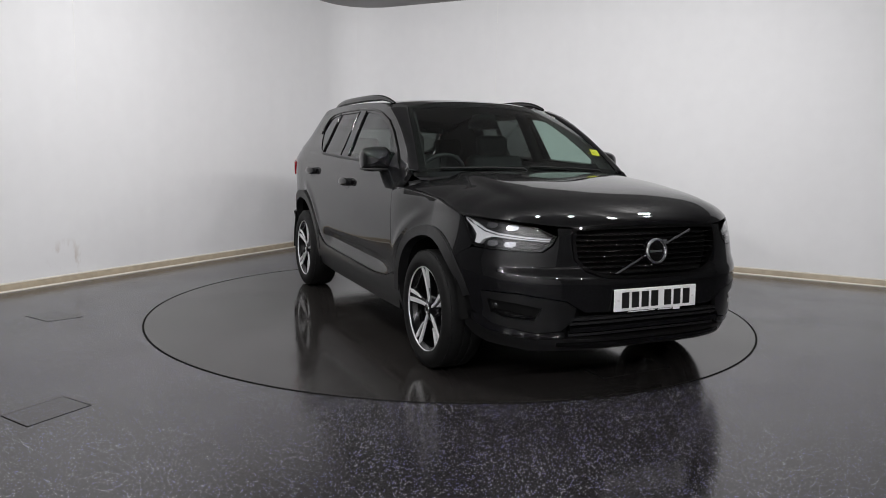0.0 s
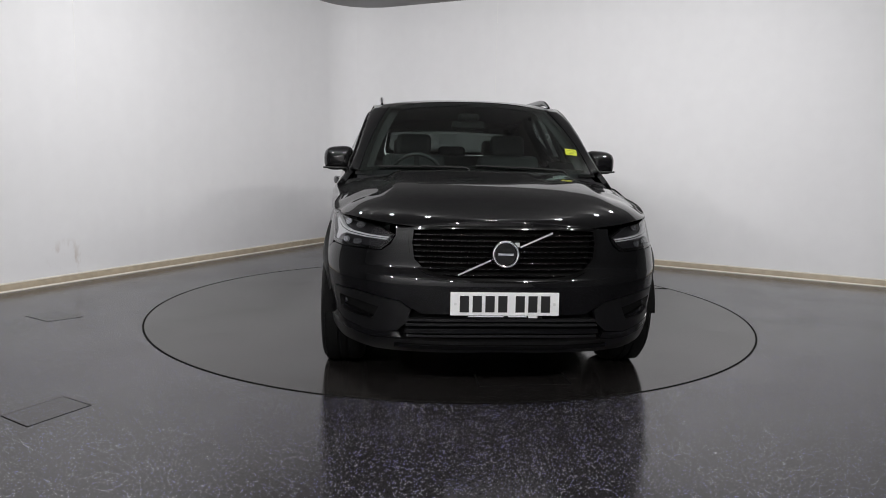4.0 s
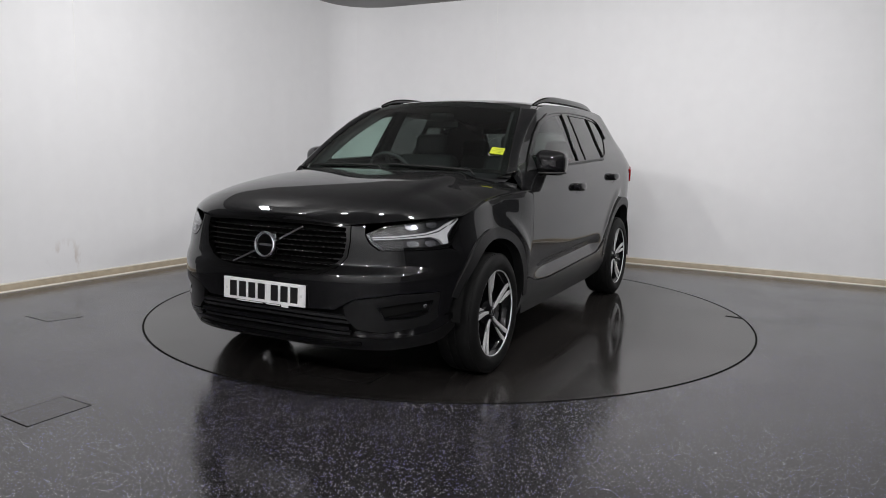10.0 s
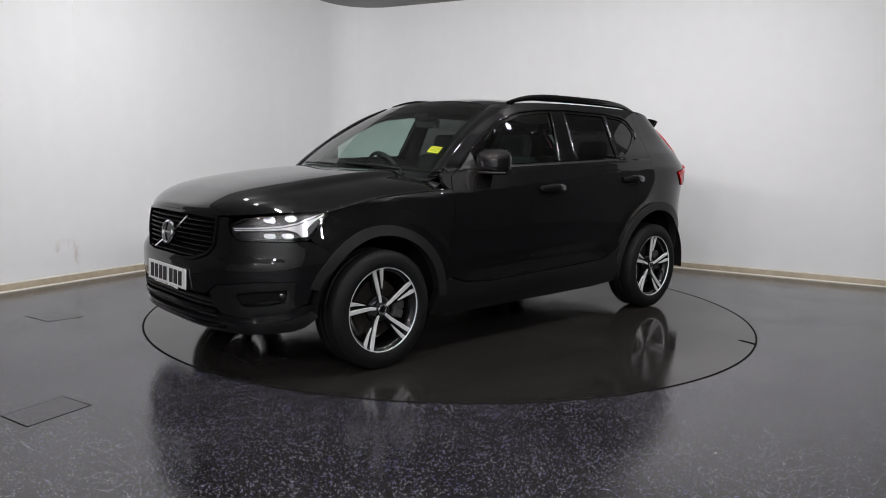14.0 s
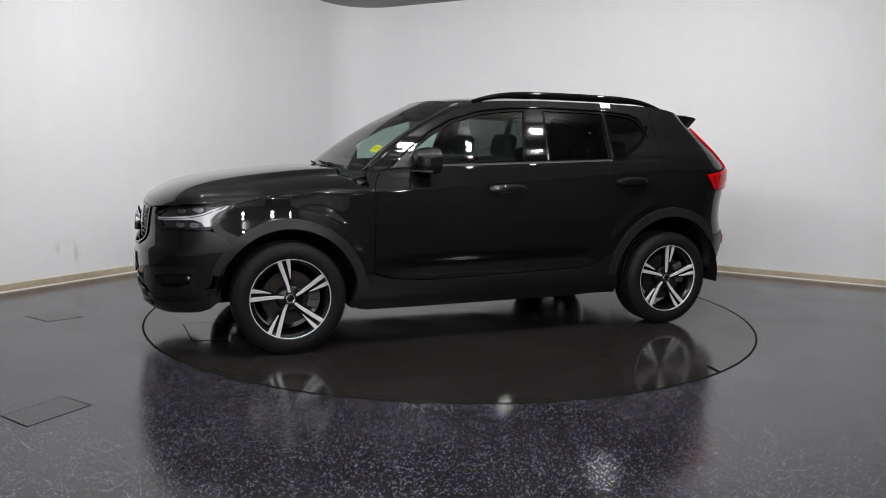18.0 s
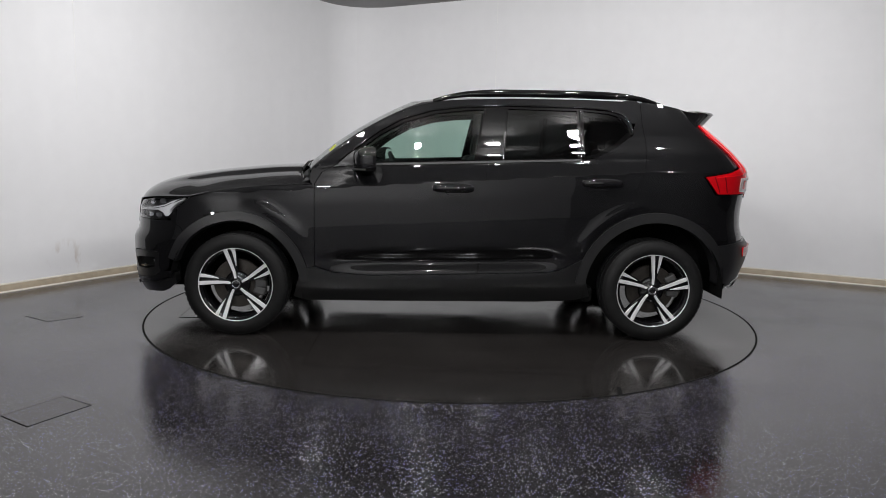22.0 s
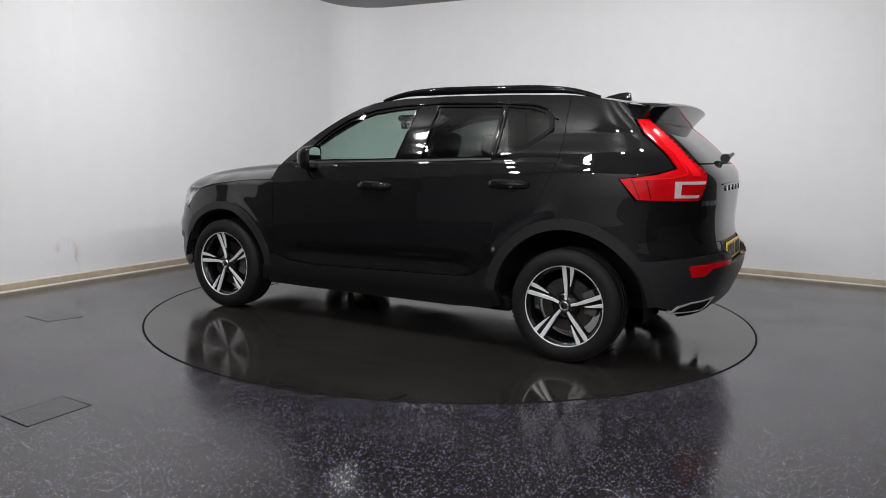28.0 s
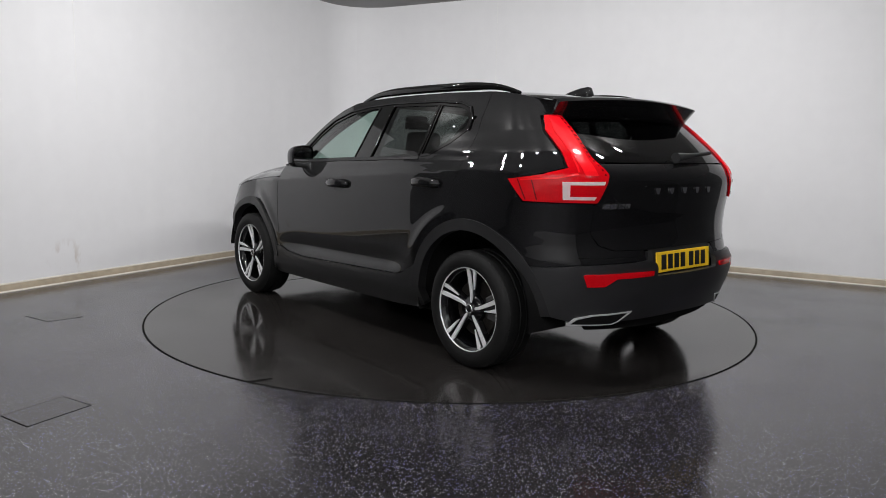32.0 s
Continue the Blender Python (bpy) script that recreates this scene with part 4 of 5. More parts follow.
def roof_half(x):
    """Half the roof's width; past the rear wheels it draws in with the skin."""
    z = ROOF_EDGE(x)
    if x > -1.35:
        return half_width(x, z)
    return skin(ux(max(x, 0.02 - TAIL(z)), z), z).y


def roof_z(x, y):
    e = roof_half(x) - 0.004
    v = min(abs(y) / e, 1.0)
    return ROOF_EDGE(x) + (ROOF(x) - ROOF_EDGE(x)) * (1 - v ** 2.6)


def screen_edge(s):
    """The windscreen's left edge, from its foot to the roof."""
    b = 4 * s * (1 - s)
    return Vector((0.885 - 0.68 * s + 0.045 * b, 0.745 - 0.185 * s + 0.016 * b, 1.080 + 0.442 * s + 0.012 * b))


def screen(s, v, back=0.0):
    e = screen_edge(s)
    bow = 0.105 - 0.035 * s
    return Vector((e.x + bow * (1 - v * v) - back * 0.55, e.y * v, e.z + (0.022 + 0.010 * s) * (1 - v * v) - back * 0.8))


def hood_point(x, yb, zb, v):
    """Bonnet height over its edge; v runs from -1 to 1 across."""
    top = zb + (HOOD(x) - zb) * step01(0.0, 0.25, yb)
    m, k = 3.5, 0.925
    y = yb * math.copysign(abs(math.sin(v * math.pi / 2)) ** (2 / m), v)
    low = (1 - k ** m) ** (1 / m)
    z = zb + (top - zb) * (max(0.0, 1 - abs(k * y / max(yb, 1e-6)) ** m) ** (1 / m) - low) / (1 - low)
    # raised middle between two soft creases
    ridge = 0.57 - 0.04 * (1.6 - x)
    z += 0.026 * (1 / (1 + math.exp((abs(y) - ridge) / 0.014)) - 1) * (1 - step01(1.55, 2.0, x)) * step01(0.0, 0.25, 1 - abs(v))
    return Vector((x, y, z))


HOOD = spline([0.90, 1.0, 1.13, 1.33, 1.53, 1.73, 1.86, 1.95, 2.02, 2.07, 2.10, 2.125, 2.14], [1.098, 1.097, 1.093, 1.082, 1.062, 1.035, 1.010, 0.985, 0.955, 0.927, 0.908, 0.890, 0.866])


def build_top():
    # bonnet
    rows = []
    side_y = skin(ux(1.66, 0.893), 0.86).y
    stations = [0.86 + 0.049 * i for i in range(10)] + list(np.linspace(1.35, UF - 0.002, 56))
    for u in stations:
        x0 = skin(u, 0.9).x
        for _ in range(4):
            x0 = skin(u, hood_edge_z(x0)).x
        ze = hood_edge_z(x0) if x0 < 1.66 else float(np.interp(skin(u, 0.86).y, [0.0, 0.42, 0.60, side_y], [0.858, 0.850, 0.866, hood_edge_z(1.66)]))
        b = skin(u, ze + 0.003)
        row = [hood_point(b.x, b.y, b.z, -1 + 2 * j / 96) for j in range(97)]
        if b.x < 1.35:
            for p in row:
                back = 0.992 - 0.132 * abs(p.y / b.y) ** 4
                p.x = back + (b.x - 0.86) / 0.49 * (1.35 - back)
        rows.append(row)
    bonnet = grid_mesh("bonnet", rows, M_PAINT, car, "glossy black bonnet", flip=True, thick=0.012)
    # cowl under the windscreen
    rows = [[Vector((0.985 - 0.05 * v * v, 0.835 * v, 1.062 - 0.064 * v ** 4)) for v in np.linspace(-1, 1, 21)],
            [Vector((screen(0, v).x - 0.01, screen(0, v).y * 1.10, screen(0, v).z - 0.022 - 0.035 * v ** 4)) for v in np.linspace(-1, 1, 21)]]
    grid_mesh("cowl", rows, M_CLAD, car, "matt black windscreen cowl", thick=0.01)
    # windscreen with its dark border
    rows = [[screen(s, v) for v in np.linspace(-1, 1, 25)] for s in np.linspace(0, 1, 17)]
    ws = grid_mesh("windscreen", rows, M_GLASS, car, "tinted windscreen")
    for s0, s1 in ((0.0, 0.05), (0.94, 1.0)):
        rows = [[screen(s, v, 0.004) for v in np.linspace(-1, 1, 25)] for s in np.linspace(s0, s1, 4)]
        grid_mesh("glass_border", rows, M_GLOSS, ws)
    for v0, v1 in ((-1.0, -0.95), (0.95, 1.0)):
        rows = [[screen(s, v, 0.004) for v in np.linspace(v0, v1, 4)] for s in np.linspace(0, 1, 17)]
        grid_mesh("glass_border", rows, M_GLOSS, ws)
    # front pillars, from the windscreen's edge to the doors
    edge = [(0.83, 1.115), (0.70, 1.218), (0.55, 1.325), (0.40, 1.412), (0.25, 1.482), (0.10, 1.526)]
    zs = [p[1] for p in edge]
    for sd in (1, -1):
        rows = []
        for k in range(17):
            q = k / 16
            z = 1.09 + (1.522 - 1.09) * q
            x = float(np.interp(z, zs, [p[0] for p in edge])) + (0.02 if z < 1.115 else 0.0)
            a, b = Vector((x, half_width(x, z) + 0.001, z)), screen_edge(max(0.0, (q - 0.0) * 1.0)) + Vector((0.002, 0.004, 0.003))
            row = []
            for j in range(7):
                w = j / 6
                c = a.lerp(b, w)
                c += Vector((0.45, 0.45, 0.35)).normalized() * (0.012 * math.sin(math.pi * w))
                row.append(Vector((c.x, sd * c.y, c.z)))
            rows.append(row)
        grid_mesh("front_pillar", rows, M_PAINT, car, flip=sd > 0, thick=0.01)
    # roof
    rows = []
    for x in list(np.linspace(0.265, -1.59, 48)):
        e = roof_half(x) - 0.002
        front = step01(0.0, 0.265, x)
        rows.append([Vector((x + front * 0.0 - 0.075 * front * v * v, e * v * (1 - 0.0 * front), roof_z(x, e * v))) for v in np.linspace(-1, 1, 33)])
    grid_mesh("roof", rows, M_PAINT, car, "glossy black roof panel", flip=False, thick=0.02)
    rows = [[p - Vector((0, 0, 0.035)) for p in r] for r in rows]
    grid_mesh("headliner", rows, M_LINER, car, "dark fabric headliner")
    # tail spoiler
    rows = []
    for v in np.linspace(-1, 1, 33):
        y = 0.632 * v
        tipx = -1.850 + 0.06 * abs(v) ** 2.4 + 0.05 * step01(0.9, 1.0, abs(v))
        tipz = 1.522 - 0.030 * v * v
        x0 = -1.585
        drop = 0.03 * step01(0.55, 1.0, abs(v))
        rows.append([Vector((x0, y * 0.955, roof_z(x0, y * 0.955) + 0.004)), Vector((-1.70, y * 0.985, roof_z(-1.70, y) * 0.55 + tipz * 0.45 + 0.008)), Vector((tipx + 0.10, y, tipz + 0.012)), Vector((tipx + 0.02, y, tipz + 0.002)),
                     Vector((tipx, y, tipz - 0.010)), Vector((tipx + 0.022, y, tipz - 0.032)), Vector((tipx + 0.072, y * 0.985, tipz - 0.084 - 0.3 * drop)), Vector((tipx + 0.104, y * 0.975, tipz - 0.116 - 0.3 * drop)), Vector((tipx + 0.122, y * 0.97, tipz - 0.118 - 0.3 * drop)), Vector((-1.66, y * 0.95, 1.425))])
    sp = grid_mesh("tail_spoiler", rows, M_PAINT, car, "gloss black roof spoiler")
    mark_sharp(sp, 42)
    for e in (0, -1):
        r = rows[e]
        link_mesh("spoiler_end", r, [tuple(range(len(r)))], M_PAINT, sp)
    # cheeks between the rear quarters and the spoiler's ends
    low = [skin(*X(-1.50, ROOF_EDGE(-1.50))), skin(*X(-1.575, ROOF_EDGE(-1.575))), skin(*X(-1.62, 1.478)), skin(*R(0.60, 1.420)), skin(*R(0.588, 1.412))]
    for sd, e in ((1, -1), (-1, 0)):
        r = rows[e]
        high = [Vector((low[0].x, (low[0].y - 0.03) * sd, roof_z(low[0].x, low[0].y - 0.03) + 0.003)), r[0], r[1], r[4], r[8]]
        grid = []
        for k in range(25):
            w = k / 6
            i = min(int(w), 3)
            a = low[i].lerp(low[i + 1], w - i)
            b = high[i].lerp(high[i + 1], w - i)
            a = Vector((a.x, a.y * sd, a.z))
            out = Vector((-0.15, sd, 0.35)).normalized()
            grid.append([a.lerp(b, j / 5) + out * (0.003 + 0.006 * math.sin(math.pi * j / 5)) for j in range(6)])
        grid_mesh("spoiler_cheek", grid, M_PAINT, sp, flip=sd > 0)
    # fin aerial
    prof = [(0.11, 0.0, 0.042), (0.05, 0.026, 0.040), (-0.02, 0.050, 0.032), (-0.075, 0.056, 0.024), (-0.10, 0.050, 0.022), (-0.108, 0.0, 0.040)]
    rows = []
    for x, h, w in prof:
        z = roof_z(-1.33, 0) - 0.006 * (x < 0)
        rows.append([Vector((-1.33 + x, w * math.cos(a), z - 0.004 + (h + 0.004) * math.sin(a))) for a in np.linspace(0, math.pi, 13)])
    fin = grid_mesh("fin_aerial", rows, M_PAINT, car, "gloss black shark-fin aerial")
    # front wipers
    for x0, y0, y1 in ((0.985, -0.10, -0.62), (0.99, 0.52, -0.02)):
        path = [Vector((screen(0.012 + 0.03 * q, (y0 + (y1 - y0) * q) / 0.75).x + 0.012, y0 + (y1 - y0) * q, screen(0.012 + 0.03 * q, (y0 + (y1 - y0) * q) / 0.75).z + 0.001)) for q in np.linspace(0, 1, 9)]
        w = tube("wiper", path, 0.005, M_RUBBER, car, "black windscreen wiper", 8, 1.2)
        tube("wiper_arm", [path[0] + Vector((0.02, 0.06, -0.03)), path[0] + Vector((0.010, 0.02, 0.002)), path[4] + Vector((0.004, 0, 0.004))], 0.007, M_RUBBER, w, "", 8)


def bars(parent, x, z, width, height, widths, gapw, material, turn, tilt=0.0, gaps=()):
    """Plain bars in place of characters, on a flat plate."""
    total = sum(widths) + gapw * (len(widths) - 1) + sum(g for _, g in gaps)
    y = -total / 2
    for i, w in enumerate(widths):
        y += sum(g for k, g in gaps if k == i)
        m = turn @ Matrix.Translation((0.0055, y + w / 2, 0))
        bm = box_bm((0.003, w, height), (0, 0, 0), 0.001)
        bmesh.ops.transform(bm, matrix=m, verts=bm.verts)
        part("bar", bm, material, parent)
        y += w + gapw


def build_ends():
    # ---- front bumper, full width
    half = [(UF, 0.600), F(0.20, 0.602), F(0.32, 0.614), F(0.40, 0.645), F(0.452, 0.70), F(0.462, 0.78), F(0.455, 0.846), F(0.515, 0.848), F(0.518, 0.808), F(0.542, 0.765), F(0.588, 0.730), X(1.88, 0.731), X(1.80, 0.735), X(1.77, 0.728),
            X(1.705, 0.694), X(1.680, 0.650)]
    half += [X(u, z) for u, z in arc(AXLE, HUB_Z, FRONT_ARCH, 43, 11, 14)]
    half += [X(1.868, 0.395), X(1.876, 0.44), X(1.870, 0.536), F(0.70, 0.536), F(0.495, 0.505), F(0.438, 0.468), F(0.40, 0.447), (UF, 0.447)]
    patch("front_bumper", whole(half, UF), M_PAINT, car, step=0.018, depth=0.02, label="glossy black front bumper")
    # ---- grille: frame, dark back, slats and ribs
    op = [(UF, 0.846), F(0.25, 0.846), F(0.432, 0.838), F(0.440, 0.78), F(0.430, 0.705), F(0.385, 0.655), F(0.31, 0.628), F(0.2, 0.618), (UF, 0.616)]
    out = [(UF, 0.862), F(0.25, 0.860), F(0.452, 0.850), F(0.456, 0.78), F(0.447, 0.70), F(0.396, 0.644), F(0.316, 0.614), F(0.2, 0.604), (UF, 0.602)]
    gr = patch("grille", whole(out, UF), M_GLOSS, car, off=0.008, holes=[whole(op[1:-1], UF)], step=0.03, depth=0.05, label="gloss black grille with slatted mesh")
    patch("grille_back", whole(out, UF), M_DARK, gr, off=-0.045, step=0.05, depth=0.0)

    def grille_w(z):
        return float(np.interp(z, [0.618, 0.628, 0.655, 0.705, 0.78, 0.838], [0.2, 0.31, 0.385, 0.430, 0.440, 0.432]))
    bar_mesh = bpy.data.meshes.new("grille_bar")
    v, f = lathe([(0.0005, -0.0155), (0.0042, -0.0135), (0.0056, -0.006), (0.0060, 0.0), (0.0056, 0.006), (0.0042, 0.0135), (0.0005, 0.0155)], 10)
    bar_mesh.from_pydata(v, [], f)
    bar_mesh.polygons.foreach_set("use_smooth", [True] * len(bar_mesh.polygons))
    bar_mesh.materials.append(M_GLOSS)
    for i in range(8):
        z = 0.634 + 0.0265 * i
        w = grille_w(z)
        line = [F(w * q, z - 0.0035) for q in (-1, -0.5, 0, 0.5, 1)] + [F(w * q, z + 0.0035) for q in (1, 0.5, 0, -0.5, -1)]
        patch("slat", line, M_GLOSS, gr, off=-0.010, step=0.02, depth=0.020, gap=0.05)
        k = int((w - 0.018) / 0.036)
        for n in range(-k, k + 1):
            y = 0.036 * n + (0.009 if i % 2 else -0.009)
            u = fy(y, z)
            q, nn = skin(u, z), skin_normal(u, z)
            ob = new("grille_bar", bar_mesh)
            ob.parent = gr
            ob.matrix_local = Matrix.Translation(q - nn * 0.006) @ Matrix.Rotation(math.atan2(nn.y, nn.x), 4, "Z")
    # round badge and the slanting strip
    turn = Matrix.Translation((2.178, 0, 0.734)) @ Matrix.Rotation(radians(-6), 4, "Y")
    v, f = lathe([(0.052, -0.02), (0.050, 0.006), (0.054, 0.016), (0.060, 0.018), (0.066, 0.012), (0.068, 0.0), (0.066, -0.02)], 56)
    v = [turn @ Vector((q[1], q[0], q[2])) for q in v]
    badge = link_mesh("badge", v, f, M_CHROME, car, "chrome ring badge with dark centre", smooth=True)
    bm = bmesh.new()
    bmesh.ops.create_circle(bm, cap_ends=True, radius=0.053, segments=40)
    bmesh.ops.transform(bm, matrix=turn @ Matrix.Translation((0.004, 0, 0)) @ Matrix.Rotation(radians(90), 4, "Y"), verts=bm.verts)
    part("centre", bm, M_GLOSS, badge)
    part("plain_mark", box_bm((0.004, 0.075, 0.010), (0, 0, 0), 0.001, turn @ Matrix.Translation((0.006, 0, 0))), M_SILVER, badge)
    bm = box_bm((0.006, 0.024, 0.024), (0, 0, 0), 0.002, turn @ Matrix.Translation((0.008, 0.054, 0.046)))
    part("arrow", bm, M_CHROME, badge)
    slope = math.atan2(0.196, 0.427)
    for y0, y1 in ((-0.225, -0.066), (0.070, 0.225)):
        ym = (y0 + y1) / 2
        m = Matrix.Translation((2.172 - 0.4 * ym * ym, ym, 0.734 + math.tan(slope) * ym)) @ Matrix.Rotation(slope, 4, "X") @ Matrix.Rotation(radians(-5), 4, "Y") @ Matrix.Rotation(radians(-3 if ym < 0 else 3) * -1, 4, "Z")
        part("slanting_strip", box_bm((0.010, (y1 - y0) / math.cos(slope), 0.011), (0, 0, 0), 0.002, m), M_CHROME, gr, "chrome slanting strip")
    # ---- lower air intake
    it = [(UF, 0.444), F(0.40, 0.444), F(0.44, 0.462), F(0.455, 0.40), F(0.505, 0.345), F(0.50, 0.300), (UF, 0.290)]
    intake = patch("air_intake", whole(it, UF), M_DARK, car, off=-0.05, step=0.05, depth=0.0, label="dark lower air intake")
    for z, h, off, m in ((0.418, 0.012, 0.0, M_CLAD), (0.394, 0.012, -0.004, M_CLAD), (0.366, 0.016, 0.006, M_PAINT), (0.335, 0.014, -0.01, M_CLAD)):
        line = [F(0.47 * q, z - h / 2 - 0.01 * abs(q) ** 2) for q in np.linspace(1, -1, 9)] + [F(0.47 * q, z + h / 2 - 0.01 * abs(q) ** 2) for q in np.linspace(-1, 1, 9)]
        patch("slat", line, m, intake, off=off, step=0.03, depth=0.03)
    val = [(UF, 0.305), F(0.49, 0.308), F(0.62, 0.300), F(0.79, 0.328), X(1.80, 0.360), X(1.75, 0.398), X(1.745, 0.335), X(1.80, 0.285), F(0.78, 0.262), F(0.62, 0.240), (UF, 0.252)]
    patch("front_valance", whole(val, UF), M_SATIN, car, off=0.0, step=0.04, depth=0.05, label="satin black lower bumper")
    chin = [(UF, 0.292), F(0.30, 0.290), F(0.52, 0.288), F(0.52, 0.272), F(0.30, 0.270), (UF, 0.270)]
    patch("chin_strip", whole(chin, UF), M_GLOSS, car, off=0.010, step=0.04, depth=0.02)
    # ---- front plate
    turn = Matrix.Translation((2.200, 0, 0.4996)) @ Matrix.Rotation(radians(-2), 4, "Y")
    bm = bmesh.new()
    box_bm((0.008, 0.520, 0.111), (0, 0, 0), 0.003, turn, bm)
    pl = part("number_plate", bm, M_PLATEW, car, "white number plate with dark bars")
    bars(pl, 0, 0, 0.5, 0.079, [0.044] * 7, 0.017, M_INK, turn, gaps=((4, 0.022),))
    part("plate_carrier", box_bm((0.012, 0.36, 0.022), (0, 0, 0), 0.003, turn @ Matrix.Translation((-0.006, 0, -0.060))), M_GLOSS, pl)
    for y, w, h in ((-0.09, 0.17, 0.005), (0.06, 0.09, 0.005), (0.135, 0.045, 0.014)):
        part("plain_bar", box_bm((0.002, w, h), (0, 0, 0), 0.0005, turn @ Matrix.Translation((0.001, y, -0.060))), M_PLATEW, pl)
    for y in (-0.237, 0.237):
        part("screw_cap", box_bm((0.003, 0.012, 0.012), (0, 0, 0), 0.001, turn @ Matrix.Translation((0.0055, y, 0.0))), M_TRIMW, pl)
    # ---- tailgate
    gate = [R(0.0, 1.163), R(0.30, 1.163), R(0.60, 1.160), R(0.577, 1.11), R(0.620, 0.985), R(0.642, 0.95), R(0.644, 0.81), R(0.603, 0.752), R(0.525, 0.724), R(0.3, 0.720), R(0.0, 0.720)]
    tg = patch("tailgate", whole(gate, UR), M_PAINT, car, step=0.04, depth=0.02, label="glossy black tailgate")
    win = [R(0.0, 1.43), R(0.3, 1.43), R(0.572, 1.42), R(0.585, 1.39), R(0.610, 1.20), R(0.604, 1.172), R(0.0, 1.172)]
    rw = patch("rear_window", whole(win, UR), M_GLASSR, tg, off=0.0, step=0.05, depth=0.0, label="dark tinted rear window")
    rim = [R(0.0, 1.205), R(0.53, 1.207), R(0.575, 1.24), R(0.55, 1.38), R(0.0, 1.40)]
    patch("glass_border", whole(win, UR), M_GLOSS, rw, off=-0.003, holes=[whole([R(0.01, 1.205)] + rim[1:-1] + [R(0.01, 1.40)], UR)], step=0.05, depth=0.0)
    # tailgate grip strip and the lettering as plain bars
    patch("grip_strip", whole([R(0.0, 1.060), R(0.335, 1.054), R(0.335, 1.046), R(0.0, 1.050)], UR), M_GLOSS, tg, off=0.008, step=0.04, depth=0.02)
    for y in (0.24, 0.115, -0.01, -0.135, -0.26):
        patch("plain_mark", [R(y + 0.022, 1.040), R(y - 0.022, 1.040), R(y - 0.010, 1.008), R(y + 0.010, 1.008)], M_CHROME, tg, off=0.007, step=0.03, depth=0.006)
    for y, w in ((0.603, 0.036), (0.560, 0.034), (0.516, 0.036), (0.476, 0.032)):
        patch("plain_mark", [R(y, 0.963), R(y - w, 0.963), R(y - w + 0.004, 0.936), R(y + 0.004, 0.936)], M_CHROME, tg, off=0.006, step=0.03, depth=0.005)
    path = [Vector((skin(ry(y, 1.185), 1.185).x - 0.028, y, 1.20 + 0.03 * q)) for q, y in zip(np.linspace(0, 1, 7), np.linspace(0.0, -0.36, 7))]
    rw2 = tube("rear_wiper", path, 0.014, M_CLAD, tg, "black rear wiper", 10, 1.0, [0.030, 0.024, 0.018, 0.014, 0.012, 0.011, 0.010])
    # ---- rear bumper
    top = [R(0.0, 0.712), R(0.30, 0.710), R(0.33, 0.660), R(0.40, 0.656), R(0.60, 0.650), R(0.735, 0.644), X(-1.90, 0.636), X(-1.745, 0.626)]
    low = [X(u, z) for u, z in arc(-AXLE, HUB_Z, REAR_ARCH, 143.5, 174, 14)]
    bot = [X(-1.855, 0.368), X(-1.90, 0.356), R(0.70, 0.348), R(0.45, 0.352), R(0.0, 0.352)]
    ref = [R(0.690, 0.600), R(0.68, 0.606), R(0.50, 0.612), R(0.318, 0.612), R(0.322, 0.588), R(0.545, 0.584), R(0.598, 0.546), R(0.672, 0.542)]

    def bulge(u, z):
        return 0.006 + 0.036 * step01(-1.85, -2.25, u) * step01(0.66, 0.632, z) * (0.45 + 0.55 * step01(0.40, 0.56, z))
    rb = patch("rear_bumper", whole(top + low + bot, UR), M_CLAD2, car, off=bulge, step=0.035, depth=0.03, label="matt dark grey rear bumper", holes=[whole([R(0.02, 0.717), R(0.278, 0.717), R(0.285, 0.585), R(0.02, 0.582)], UR)])
    patch("plate_bay", whole([R(0.0, 0.74), R(0.295, 0.74), R(0.30, 0.570), R(0.0, 0.568)], UR), M_CLAD, rb, off=-0.004, step=0.04, depth=0.0)
    for sd in (1, -1):
        patch("rear_reflector", ref, M_RED, rb, off=lambda u, z: bulge(u, z) + 0.006, side=sd, step=0.03, depth=0.012, label="red bumper reflector")
        ex = [R(0.71, 0.332), R(0.69, 0.372), R(0.62, 0.394), R(0.405, 0.406), R(0.47, 0.352), R(0.50, 0.340)]
        exi = [R(0.695, 0.338), R(0.678, 0.367), R(0.615, 0.388), R(0.425, 0.400), R(0.475, 0.354), R(0.505, 0.3425)]
        tip = patch("exhaust_trim", ex, M_TRIMALU, rb, off=lambda u, z: bulge(u, z) + 0.006, holes=[exi], side=sd, step=0.03, depth=0.03, label="chrome exhaust trim")
        patch("exhaust_mouth", exi, M_DARK, tip, off=lambda u, z: bulge(u, z) + 0.002, side=sd, step=0.04, depth=0.0)
    dif = [R(0.0, 0.346), R(0.45, 0.346), R(0.66, 0.338), R(0.60, 0.28), R(0.0, 0.26)]
    patch("diffuser", whole(dif, UR), M_DARK, car, off=-0.02, step=0.05, depth=0.02)
    turn = Matrix.Translation((-2.127, 0, 0.6448)) @ Matrix.Rotation(radians(180), 4, "Z") @ Matrix.Rotation(radians(-4), 4, "Y")
    pl = part("number_plate", box_bm((0.008, 0.520, 0.111), (0, 0, 0), 0.003, turn), M_PLATEY, car, "yellow number plate with dark bars")
    bars(pl, 0, 0, 0.5, 0.079, [0.044] * 7, 0.017, M_INK, turn, gaps=((4, 0.022),))


